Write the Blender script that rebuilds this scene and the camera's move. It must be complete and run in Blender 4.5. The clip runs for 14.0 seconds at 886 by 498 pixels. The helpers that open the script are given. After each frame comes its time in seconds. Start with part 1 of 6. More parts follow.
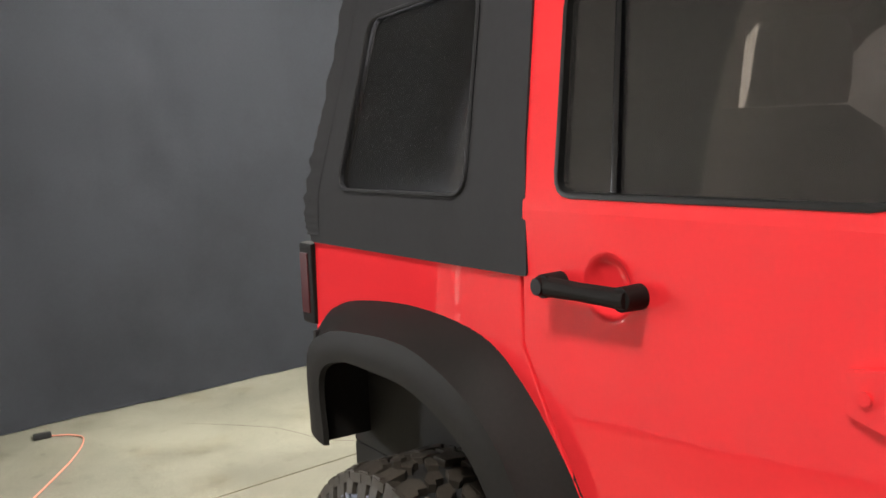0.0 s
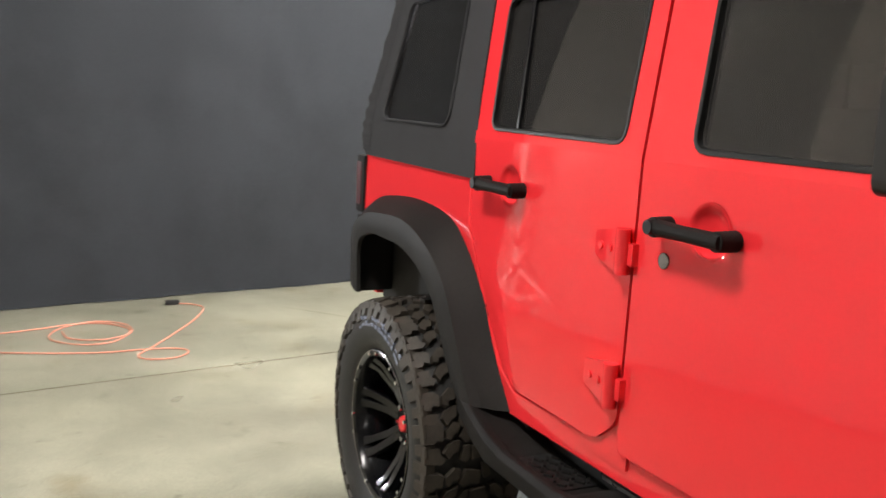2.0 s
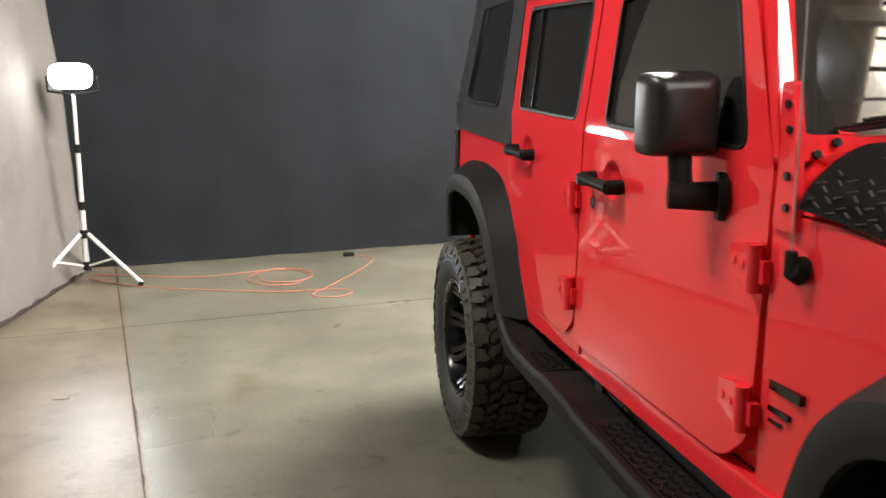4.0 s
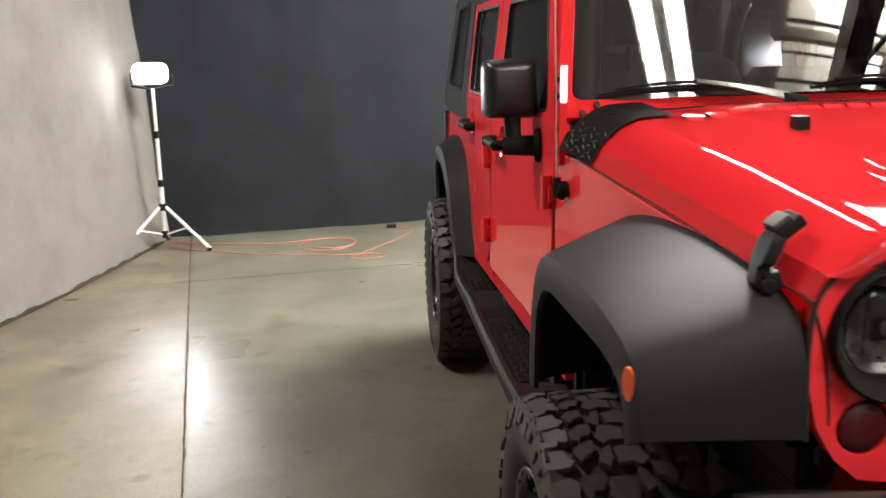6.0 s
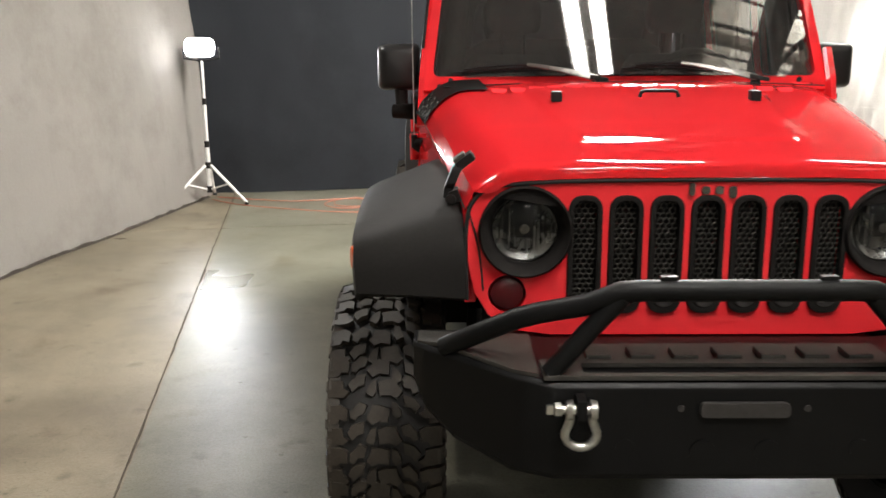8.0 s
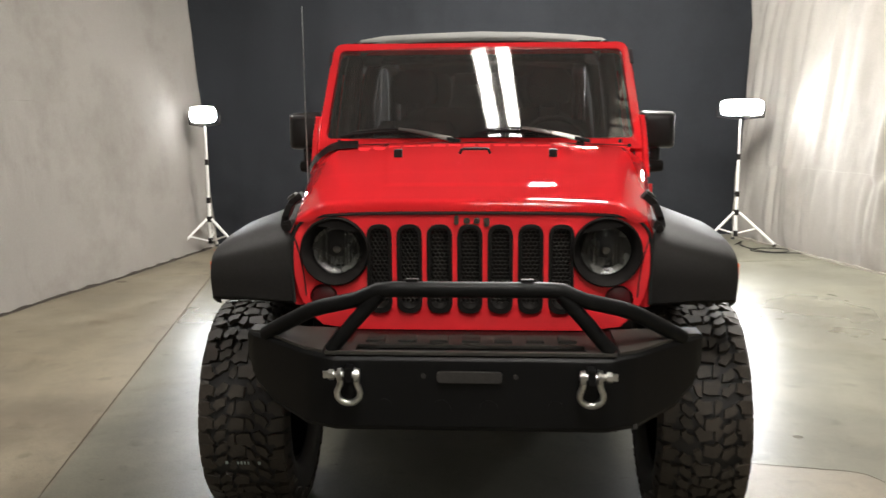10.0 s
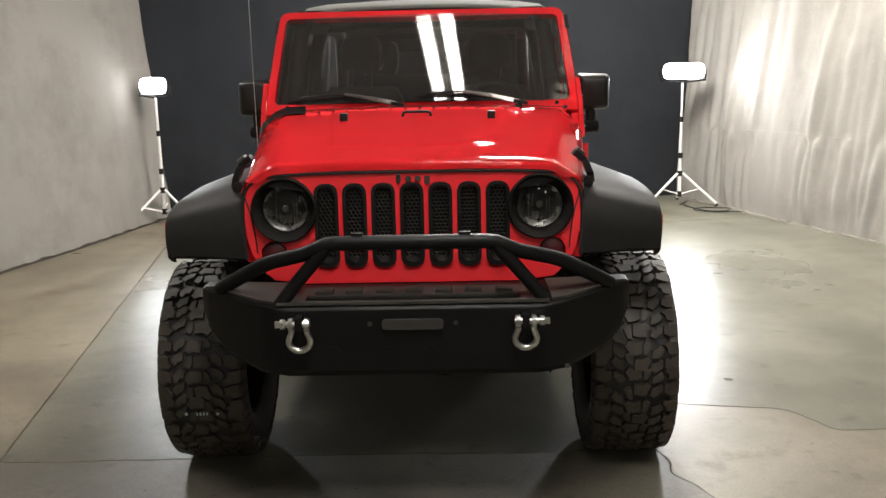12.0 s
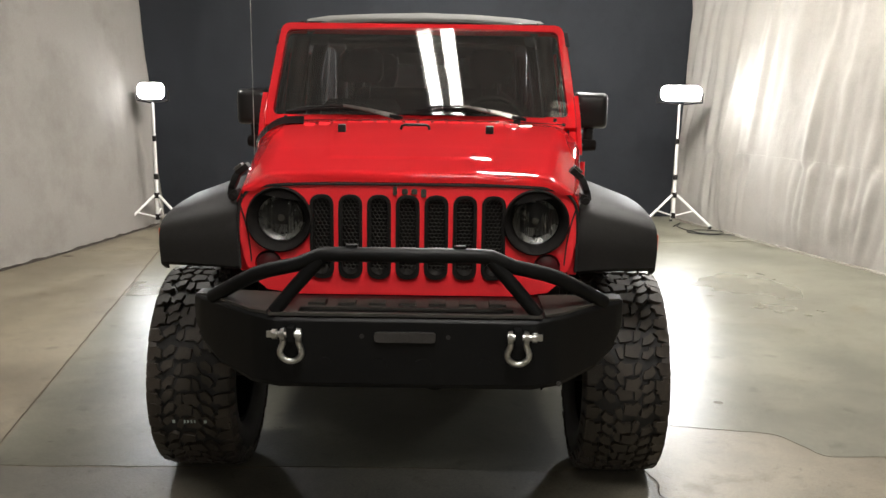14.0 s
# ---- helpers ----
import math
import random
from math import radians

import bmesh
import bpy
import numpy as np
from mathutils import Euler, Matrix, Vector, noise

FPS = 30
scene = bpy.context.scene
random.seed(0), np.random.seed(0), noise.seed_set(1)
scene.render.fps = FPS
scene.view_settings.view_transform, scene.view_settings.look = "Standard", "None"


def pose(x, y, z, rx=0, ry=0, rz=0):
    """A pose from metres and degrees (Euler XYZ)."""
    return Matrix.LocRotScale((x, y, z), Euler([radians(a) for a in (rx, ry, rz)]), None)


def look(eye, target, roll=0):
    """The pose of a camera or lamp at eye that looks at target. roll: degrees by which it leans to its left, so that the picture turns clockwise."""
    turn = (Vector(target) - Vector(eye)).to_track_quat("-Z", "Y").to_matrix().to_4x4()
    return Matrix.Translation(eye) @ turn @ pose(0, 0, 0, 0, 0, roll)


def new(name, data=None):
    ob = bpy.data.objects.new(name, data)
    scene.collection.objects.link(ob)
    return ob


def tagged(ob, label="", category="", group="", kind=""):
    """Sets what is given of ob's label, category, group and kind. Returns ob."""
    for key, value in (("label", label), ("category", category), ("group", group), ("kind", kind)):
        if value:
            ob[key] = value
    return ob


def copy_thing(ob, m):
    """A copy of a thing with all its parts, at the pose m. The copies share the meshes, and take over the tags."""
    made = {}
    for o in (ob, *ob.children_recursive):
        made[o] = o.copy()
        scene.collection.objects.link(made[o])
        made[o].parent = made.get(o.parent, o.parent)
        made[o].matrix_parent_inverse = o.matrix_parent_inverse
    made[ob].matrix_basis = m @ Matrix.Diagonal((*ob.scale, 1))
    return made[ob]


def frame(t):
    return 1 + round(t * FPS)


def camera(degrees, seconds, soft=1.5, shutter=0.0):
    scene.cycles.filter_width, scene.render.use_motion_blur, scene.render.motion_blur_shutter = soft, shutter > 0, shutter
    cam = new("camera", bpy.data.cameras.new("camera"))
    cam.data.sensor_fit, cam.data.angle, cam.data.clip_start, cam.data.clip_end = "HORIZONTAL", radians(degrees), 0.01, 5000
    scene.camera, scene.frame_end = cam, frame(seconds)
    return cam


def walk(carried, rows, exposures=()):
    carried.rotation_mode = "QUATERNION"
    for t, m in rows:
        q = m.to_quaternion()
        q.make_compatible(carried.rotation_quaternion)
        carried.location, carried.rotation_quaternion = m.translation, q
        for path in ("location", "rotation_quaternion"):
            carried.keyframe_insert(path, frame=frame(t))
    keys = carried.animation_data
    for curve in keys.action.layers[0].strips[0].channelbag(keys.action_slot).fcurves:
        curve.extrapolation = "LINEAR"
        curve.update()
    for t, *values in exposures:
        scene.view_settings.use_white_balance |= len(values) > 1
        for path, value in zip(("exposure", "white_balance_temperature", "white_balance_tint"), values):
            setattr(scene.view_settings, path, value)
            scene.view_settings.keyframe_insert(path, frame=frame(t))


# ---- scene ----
cam = camera(50.5, 14.0, shutter=0.5)
PATH = [
    (0, (-1.855, 1.235, 1.521), (-0.783, 2.907, 1.284), -2.5),
    (0.5, (-1.966, 1.018, 1.512), (-0.923, 2.707, 1.269), -0.1),
    (1, (-1.989, 0.723, 1.526), (-1.064, 2.468, 1.211), 0.8),
    (1.5, (-2.003, 0.447, 1.519), (-1.056, 2.185, 1.231), 0.6),
    (2, (-2.042, 0.156, 1.506), (-1.206, 1.942, 1.177), 2.6),
    (2.5, (-2.019, -0.121, 1.529), (-1.335, 1.735, 1.231), 2.1),
    (2.7, (-1.998, -0.232, 1.53), (-1.366, 1.634, 1.186), 3.2),
    (4.8, (-1.67, -1.272, 1.646), (-1.353, 0.658, 1.23), -1.9),
    (5, (-1.645, -1.385, 1.64), (-1.313, 0.542, 1.222), -1.9),
    (5.3, (-1.591, -1.578, 1.584), (-1.239, 0.325, 1.078), 2.5),
    (5.5, (-1.547, -1.657, 1.617), (-1.177, 0.245, 1.12), 1.3),
    (6, (-1.367, -1.906, 1.613), (-1.187, 0.041, 1.192), -1.3),
    (6.5, (-1.176, -2.172, 1.629), (-1.048, -0.222, 1.201), -1.5),
    (7, (-1.019, -2.434, 1.597), (-0.965, -0.498, 1.097), 1.3),
    (7.2, (-0.952, -2.51, 1.611), (-0.901, -0.577, 1.101), 1.5),
    (9.3, (-0.091, -3.397, 1.657), (-0.317, -1.443, 1.294), -1.8),
    (9.5, (0.003, -3.464, 1.648), (-0.2, -1.514, 1.254), -0.2),
    (10, (0.107, -3.676, 1.67), (-0.016, -1.707, 1.34), -0.4),
    (10.5, (0.124, -3.82, 1.658), (0.079, -1.863, 1.253), 0.2),
    (11, (0.154, -3.875, 1.659), (0.136, -1.914, 1.266), 0.2),
    (11.5, (0.171, -3.879, 1.653), (0.158, -1.919, 1.254), 0.5),
    (12, (0.17, -3.88, 1.653), (0.136, -1.919, 1.259), -1.2),
    (12.5, (0.165, -3.876, 1.651), (0.146, -1.915, 1.257), -0.4),
    (13, (0.171, -3.873, 1.656), (0.171, -1.908, 1.283), 0.5),
    (13.5, (0.163, -3.873, 1.654), (0.152, -1.905, 1.295), 0.5),
    (14, (0.16, -3.873, 1.651), (0.143, -1.907, 1.287), 0.7),
]
EXPOSURES = [(0.0, 1.68), (1.0, 1.78), (2.0, 1.82), (2.5, 1.70), (5.0, 1.48), (7.0, 1.46), (9.5, 1.18), (10.5, 1.05), (14.0, 1.01)]
walk(cam, [(t, look(eye, target, roll)) for t, eye, target, roll in PATH], EXPOSURES)

# ---- light: two work lamps on stands, ceiling strips with added fill, the dim hall ----
world = bpy.data.worlds.new("hall")
scene.world = world
world.use_nodes = True
world.node_tree.nodes["Background"].inputs["Color"].default_value = (0.9, 0.95, 1.0, 1)
world.node_tree.nodes["Background"].inputs["Strength"].default_value = 0.02
LAMP_A, LAMP_B = Vector((-2.97, 6.005, 1.455)), Vector((2.655, 6.62, 1.485))
STRIP_Z, CEILING_Z = 4.6, 8.6


def area_light(name, place, target, w, h, watts, color, spread=180):
    li = bpy.data.lights.new(name, "AREA")
    li.shape, li.size, li.size_y, li.energy, li.color = "RECTANGLE", w, h, watts, color
    li.spread = radians(spread)
    ob = new(name, li)
    ob.matrix_world = look(place, target)
    return ob


LAMP_WHITE = (0.96, 0.98, 1.0)
area_light("work_lamp_light", LAMP_A + Vector((0.03, -0.08, 0)), LAMP_A + Vector((1.0, -3, -0.3)), 0.26, 0.14, 3.6, LAMP_WHITE, 80)
area_light("work_lamp_light", LAMP_B + Vector((-0.01, -0.08, 0)), LAMP_B + Vector((0.15, -3, 0.25)), 0.30, 0.14, 27, LAMP_WHITE, 140)
WARM = (1.0, 0.975, 0.935)
# first three follow mirrored highlights; the last four are unseen fill, added
STRIPS = [(0.36, -2.5, 44), (0.80, 4.1, 325), (-2.8, 1.8, 39), (2.95, 3.8, 48), (0.9, -9.0, 8), (-3.0, -13.0, 6), (4.0, -13.0, 16)]
for x, y, watts in STRIPS:
    turn = radians(14 if y == -2.5 else 8.8)
    for e in (-0.165, 0.165):
        if watts:
            place = Vector((x + e * math.cos(turn), y + e * math.sin(turn), STRIP_Z - 0.13))
            area_light("strip_light", place, place - Vector((0, 0, 1)), 0.19, 1.15 if x < -2 < y else 2.3, watts / 2, WARM).rotation_euler.z += turn

# ---- small mesh tools ----
def mesh_object(name, bm, material, parent=None, label="", angle=35.0, bevel=0.0, segments=2, flat=False):
    """Links a bmesh as one object, with rounded edges and smooth shading up to an angle."""
    bmesh.ops.recalc_face_normals(bm, faces=bm.faces)
    old = []
    if bevel:
        hard = [e for e in bm.edges if len(e.link_faces) == 2 and e.calc_face_angle(0) > radians(angle)]
        bmesh.ops.bevel(bm, geom=hard, offset=bevel, segments=segments, profile=0.6, affect="EDGES", clamp_overlap=True)
        old = [f for f in bm.faces if f.calc_area() > 4 * bevel * bevel and min(e.calc_length() for e in f.edges) > 0]
        made = set(f for f in old if min(e.calc_length() for e in f.edges) < bevel * 0.9 and len(f.edges) == 4)
        old = [f for f in old if f not in made]
    for f in bm.faces:
        f.smooth = True
    if flat:
        for f in old:
            if f.is_valid:
                f.smooth = False
    for e in bm.edges:
        e.smooth = len(e.link_faces) == 2 and e.calc_face_angle(0) < radians(angle if not bevel else 50)
    me = bpy.data.meshes.new(name)
    bm.to_mesh(me)
    bm.free()
    me.materials.append(material)
    ob = new(name, me)
    if bevel and not flat:
        wn = ob.modifiers.new("weighted_normal", "WEIGHTED_NORMAL")
        wn.keep_sharp, wn.weight = True, 60
    if parent is not None:
        ob.parent = parent
    if label:
        ob["label"] = label
    return ob


def part(name, bm, material, parent, label="", **kw):
    return mesh_object(name, bm, material, parent, label, **kw)


def thing(name, label, category, place=(0, 0, 0), group="", kind=""):
    ob = new(name)
    ob.location = place
    return tagged(ob, label, category, group, kind)


def box(bm, x0, x1, y0, y1, z0, z1, m=None):
    r = bmesh.ops.create_cube(bm, size=1.0)
    t = Matrix.Translation(((x0 + x1) / 2, (y0 + y1) / 2, (z0 + z1) / 2)) @ Matrix.Diagonal((abs(x1 - x0), abs(y1 - y0), abs(z1 - z0), 1))
    bmesh.ops.transform(bm, matrix=(m @ t) if m else t, verts=r["verts"])
    return bm


def rod(bm, a, b, r, r2=None, n=12, caps=True):
    a, b = Vector(a), Vector(b)
    d = b - a
    res = bmesh.ops.create_cone(bm, cap_ends=caps, segments=n, radius1=r, radius2=r if r2 is None else r2, depth=d.length)
    bmesh.ops.transform(bm, matrix=Matrix.Translation((a + b) / 2) @ d.to_track_quat("Z", "Y").to_matrix().to_4x4(), verts=res["verts"])
    return bm


def loft(bm, rings, closed=True, caps=True):
    """Skins rings of points of one count."""
    rows = [[bm.verts.new(p) for p in ring] for ring in rings]
    n = len(rows[0])
    for a, b in zip(rows, rows[1:]):
        for i in range(n if closed else n - 1):
            j = (i + 1) % n
            bm.faces.new((a[i], a[j], b[j], b[i]))
    if caps and closed:
        bm.faces.new(rows[0])
        bm.faces.new(rows[-1])
    return bm


def curve_points(pts, n=6):
    """A smooth line through points."""
    p = [Vector(q) for q in pts]
    p = [2 * p[0] - p[1]] + p + [2 * p[-1] - p[-2]]
    out = []
    for i in range(1, len(p) - 2):
        for k in range(n):
            t = k / n
            a, b, c, d = p[i - 1], p[i], p[i + 1], p[i + 2]
            out.append(0.5 * (2 * b + (c - a) * t + (2 * a - 5 * b + 4 * c - d) * t * t + (3 * b - a - 3 * c + d) * t ** 3))
    out.append(p[-2].copy())
    return out


def sweep(bm, pts, r, n=10, closed=False):
    """A round tube along a line of points."""
    pts = [Vector(p) for p in pts]
    rings, up = [], None
    for i, p in enumerate(pts):
        a = pts[i - 1] if i or closed else pts[0]
        b = pts[(i + 1) % len(pts)] if i + 1 < len(pts) or closed else pts[-1]
        d = (b - a).normalized()
        if up is None:
            up = d.orthogonal().normalized()
        up = (up - d * up.dot(d)).normalized()
        side = d.cross(up)
        rr = r[i] if isinstance(r, (list, tuple)) else r
        rings.append([p + rr * (math.cos(2 * math.pi * k / n) * up + math.sin(2 * math.pi * k / n) * side) for k in range(n)])
    if closed:
        rings.append(rings[0])
    return loft(bm, rings, True, not closed)


def rounded(pts, r, n=5):
    """A polygon of 2D points with round corners; r: one radius or one a corner."""
    out, m = [], len(pts)
    for i, p in enumerate(pts):
        p, a, b = Vector(p), Vector(pts[i - 1]), Vector(pts[(i + 1) % m])
        rr = r[i] if isinstance(r, (list, tuple)) else r
        if rr <= 0:
            out.append(p)
            continue
        u, v = (a - p).normalized(), (b - p).normalized()
        half = max(0.05, u.angle(v) / 2)
        t = min(rr / math.tan(half), (a - p).length * 0.48, (b - p).length * 0.48)
        s, e = p + u * t, p + v * t
        for k in range(n + 1):
            w = k / n
            out.append((1 - w) ** 2 * s + 2 * w * (1 - w) * p + w * w * e)
    return out


def circle2(cx, cy, r, n=28, r2=None):
    return [Vector((cx + r * math.cos(2 * math.pi * k / n), cy + (r2 or r) * math.sin(2 * math.pi * k / n))) for k in range(n)]


def plate(bm, loops, place, depth):
    """A flat sheet with holes: loops of 2D points (outline first), put in space by place(u, v), made thick along depth."""
    edges = []
    for lp in loops:
        vs = [bm.verts.new(place(q[0], q[1])) for q in lp]
        edges += [bm.edges.new((vs[i], vs[(i + 1) % len(vs)])) for i in range(len(vs))]
    made = bmesh.ops.triangle_fill(bm, edges=edges, use_beauty=True, use_dissolve=False)
    faces = [g for g in made["geom"] if isinstance(g, bmesh.types.BMFace)]
    ext = bmesh.ops.extrude_face_region(bm, geom=faces, use_keep_orig=True)
    vs = [g for g in ext["geom"] if isinstance(g, bmesh.types.BMVert)]
    bmesh.ops.translate(bm, vec=Vector(depth), verts=vs)
    return bm


def revolve(bm, profile, axis="x", n=48, origin=(0, 0, 0), closed=False):
    """Turns a profile of (along, radius) round an axis."""
    o = Vector(origin)
    rings = []
    for k in range(n + 1):
        a = 2 * math.pi * k / n
        if axis == "x":
            rings.append([o + Vector((u, r * math.cos(a), r * math.sin(a))) for u, r in profile])
        elif axis == "y":
            rings.append([o + Vector((r * math.cos(a), u, r * math.sin(a))) for u, r in profile])
        else:
            rings.append([o + Vector((r * math.cos(a), r * math.sin(a), u)) for u, r in profile])
    loft(bm, rings, closed, False)
    bmesh.ops.remove_doubles(bm, verts=bm.verts, dist=1e-5)
    return bm

# ---- materials ----
def material(name, color, rough=0.5, metal=0.0, vary=0.15, scale=8.0, fine=120.0, bump=0.1, bump_scale=200.0, coat=0.0, rough_vary=0.1,
             spec=0.5, emit=None, strength=0.0):
    """A surface with mottling at two scales, uneven gloss and a fine relief."""
    m = bpy.data.materials.new(name)
    m.use_nodes = True
    nt = m.node_tree
    b = nt.nodes["Principled BSDF"]
    co = nt.nodes.new("ShaderNodeTexCoord")
    big, small, rel = (nt.nodes.new("ShaderNodeTexNoise") for _ in range(3))
    for node, s, d in ((big, scale, 5), (small, fine, 3), (rel, bump_scale, 3)):
        node.inputs["Scale"].default_value, node.inputs["Detail"].default_value = s, d
        nt.links.new(co.outputs["Object"], node.inputs["Vector"])
    mean = nt.nodes.new("ShaderNodeMath")
    mean.operation = "MULTIPLY_ADD"
    mean.inputs[1].default_value, mean.inputs[2].default_value = 0.4, 0.0
    nt.links.new(small.outputs["Fac"], mean.inputs[0])
    add = nt.nodes.new("ShaderNodeMath")
    add.operation = "MULTIPLY_ADD"
    add.inputs[1].default_value = 0.6
    nt.links.new(big.outputs["Fac"], add.inputs[0])
    nt.links.new(mean.outputs[0], add.inputs[2])
    ramp = nt.nodes.new("ShaderNodeValToRGB")
    ramp.color_ramp.elements[0].position, ramp.color_ramp.elements[1].position = 0.3, 0.7
    ramp.color_ramp.elements[0].color = (*[c * (1 - vary) for c in color], 1)
    ramp.color_ramp.elements[1].color = (*[min(1, c * (1 + vary)) for c in color], 1)
    nt.links.new(add.outputs[0], ramp.inputs["Fac"])
    nt.links.new(ramp.outputs["Color"], b.inputs["Base Color"])
    ro = nt.nodes.new("ShaderNodeMapRange")
    ro.inputs["To Min"].default_value, ro.inputs["To Max"].default_value = max(0.01, rough - rough_vary), min(1, rough + rough_vary)
    nt.links.new(big.outputs["Fac"], ro.inputs["Value"])
    nt.links.new(ro.outputs[0], b.inputs["Roughness"])
    if bump:
        bp = nt.nodes.new("ShaderNodeBump")
        bp.inputs["Strength"].default_value, bp.inputs["Distance"].default_value = bump, 0.002
        nt.links.new(rel.outputs["Fac"], bp.inputs["Height"])
        nt.links.new(bp.outputs[0], b.inputs["Normal"])
    b.inputs["Metallic"].default_value = metal
    b.inputs["Specular IOR Level"].default_value = spec
    if coat:
        b.inputs["Coat Weight"].default_value, b.inputs["Coat Roughness"].default_value = coat, 0.03
    if emit:
        b.inputs["Emission Color"].default_value = (*emit, 1)
        b.inputs["Emission Strength"].default_value = strength
    return m


def glass_material(name, tint, gloss=0.02, ior=1.5, haze=0.0, film=0.0):
    """A tinted pane: clear inside, mirrored by the angle; haze: milky vinyl; film: pale layer painting the veil of
    reflections and glare.
    """
    m = bpy.data.materials.new(name)
    m.use_nodes = True
    nt = m.node_tree
    nt.nodes.remove(nt.nodes["Principled BSDF"])
    out = nt.nodes["Material Output"]
    clear, shine, mix, fr = (nt.nodes.new(k) for k in ("ShaderNodeBsdfTransparent", "ShaderNodeBsdfGlossy", "ShaderNodeMixShader", "ShaderNodeFresnel"))
    clear.inputs["Color"].default_value = (*tint, 1)
    shine.inputs["Roughness"].default_value = gloss
    fr.inputs["IOR"].default_value = ior
    nt.links.new(fr.outputs[0], mix.inputs[0])
    if haze:
        dull, veil = nt.nodes.new("ShaderNodeBsdfTranslucent"), nt.nodes.new("ShaderNodeMixShader")
        veil.inputs[0].default_value = haze
        nt.links.new(clear.outputs[0], veil.inputs[1])
        nt.links.new(dull.outputs[0], veil.inputs[2])
        clear = veil
    if film:
        veil_tone, coat_ = nt.nodes.new("ShaderNodeBsdfDiffuse"), nt.nodes.new("ShaderNodeMixShader")
        veil_tone.inputs["Color"].default_value = (0.52, 0.49, 0.47, 1)
        coat_.inputs[0].default_value = film
        nt.links.new(clear.outputs[0], coat_.inputs[1])
        nt.links.new(veil_tone.outputs[0], coat_.inputs[2])
        clear = coat_
    nt.links.new(clear.outputs[0], mix.inputs[1])
    nt.links.new(shine.outputs[0], mix.inputs[2])
    nt.links.new(mix.outputs[0], out.inputs["Surface"])
    return m


def fabric_material(name, color, weave=700.0, wrinkle=0.5, dirt=0.25):
    """Heavy cloth: a woven relief, soft creases and grey dirt in patches."""
    m = material(name, color, rough=0.9, vary=0.06, scale=1.3, fine=60, bump=0, spec=0.15)
    nt = m.node_tree
    b = nt.nodes["Principled BSDF"]
    co = nt.nodes["Texture Coordinate"]
    wv, cr = nt.nodes.new("ShaderNodeTexNoise"), nt.nodes.new("ShaderNodeTexNoise")
    wv.inputs["Scale"].default_value = weave
    cr.inputs["Scale"].default_value, cr.inputs["Detail"].default_value = 5.0, 6
    mp = nt.nodes.new("ShaderNodeMapping")
    mp.inputs["Scale"].default_value = (1, 1, 0.45)
    nt.links.new(co.outputs["Object"], mp.inputs[0])
    nt.links.new(mp.outputs[0], cr.inputs["Vector"])
    nt.links.new(co.outputs["Object"], wv.inputs["Vector"])
    patch = nt.nodes.new("ShaderNodeTexNoise")
    patch.inputs["Scale"].default_value, patch.inputs["Detail"].default_value, patch.inputs["Roughness"].default_value = 0.9, 7, 0.68
    soil = nt.nodes.new("ShaderNodeValToRGB")
    soil.color_ramp.elements[0].position, soil.color_ramp.elements[1].position = 0.50, 0.80
    soil.color_ramp.elements[0].color, soil.color_ramp.elements[1].color = (1, 1, 1, 1), (1 - dirt, 1 - dirt * 1.06, 1 - dirt * 1.15, 1)
    nt.links.new(co.outputs["Object"], patch.inputs["Vector"])
    nt.links.new(patch.outputs["Fac"], soil.inputs["Fac"])
    grime = nt.nodes.new("ShaderNodeMix")
    grime.data_type, grime.blend_type = "RGBA", "MULTIPLY"
    grime.inputs["Factor"].default_value = 1.0
    nt.links.new(nt.nodes["Color Ramp"].outputs["Color"], grime.inputs["A"])
    nt.links.new(soil.outputs["Color"], grime.inputs["B"])
    nt.links.new(grime.outputs["Result"], b.inputs["Base Color"])
    b1, b2 = nt.nodes.new("ShaderNodeBump"), nt.nodes.new("ShaderNodeBump")
    b1.inputs["Strength"].default_value, b1.inputs["Distance"].default_value = wrinkle, 0.02
    b2.inputs["Strength"].default_value, b2.inputs["Distance"].default_value = 0.3, 0.001
    nt.links.new(cr.outputs["Fac"], b1.inputs["Height"])
    nt.links.new(wv.outputs["Fac"], b2.inputs["Height"])
    nt.links.new(b1.outputs[0], b2.inputs["Normal"])
    nt.links.new(b2.outputs[0], b.inputs["Normal"])
    return m


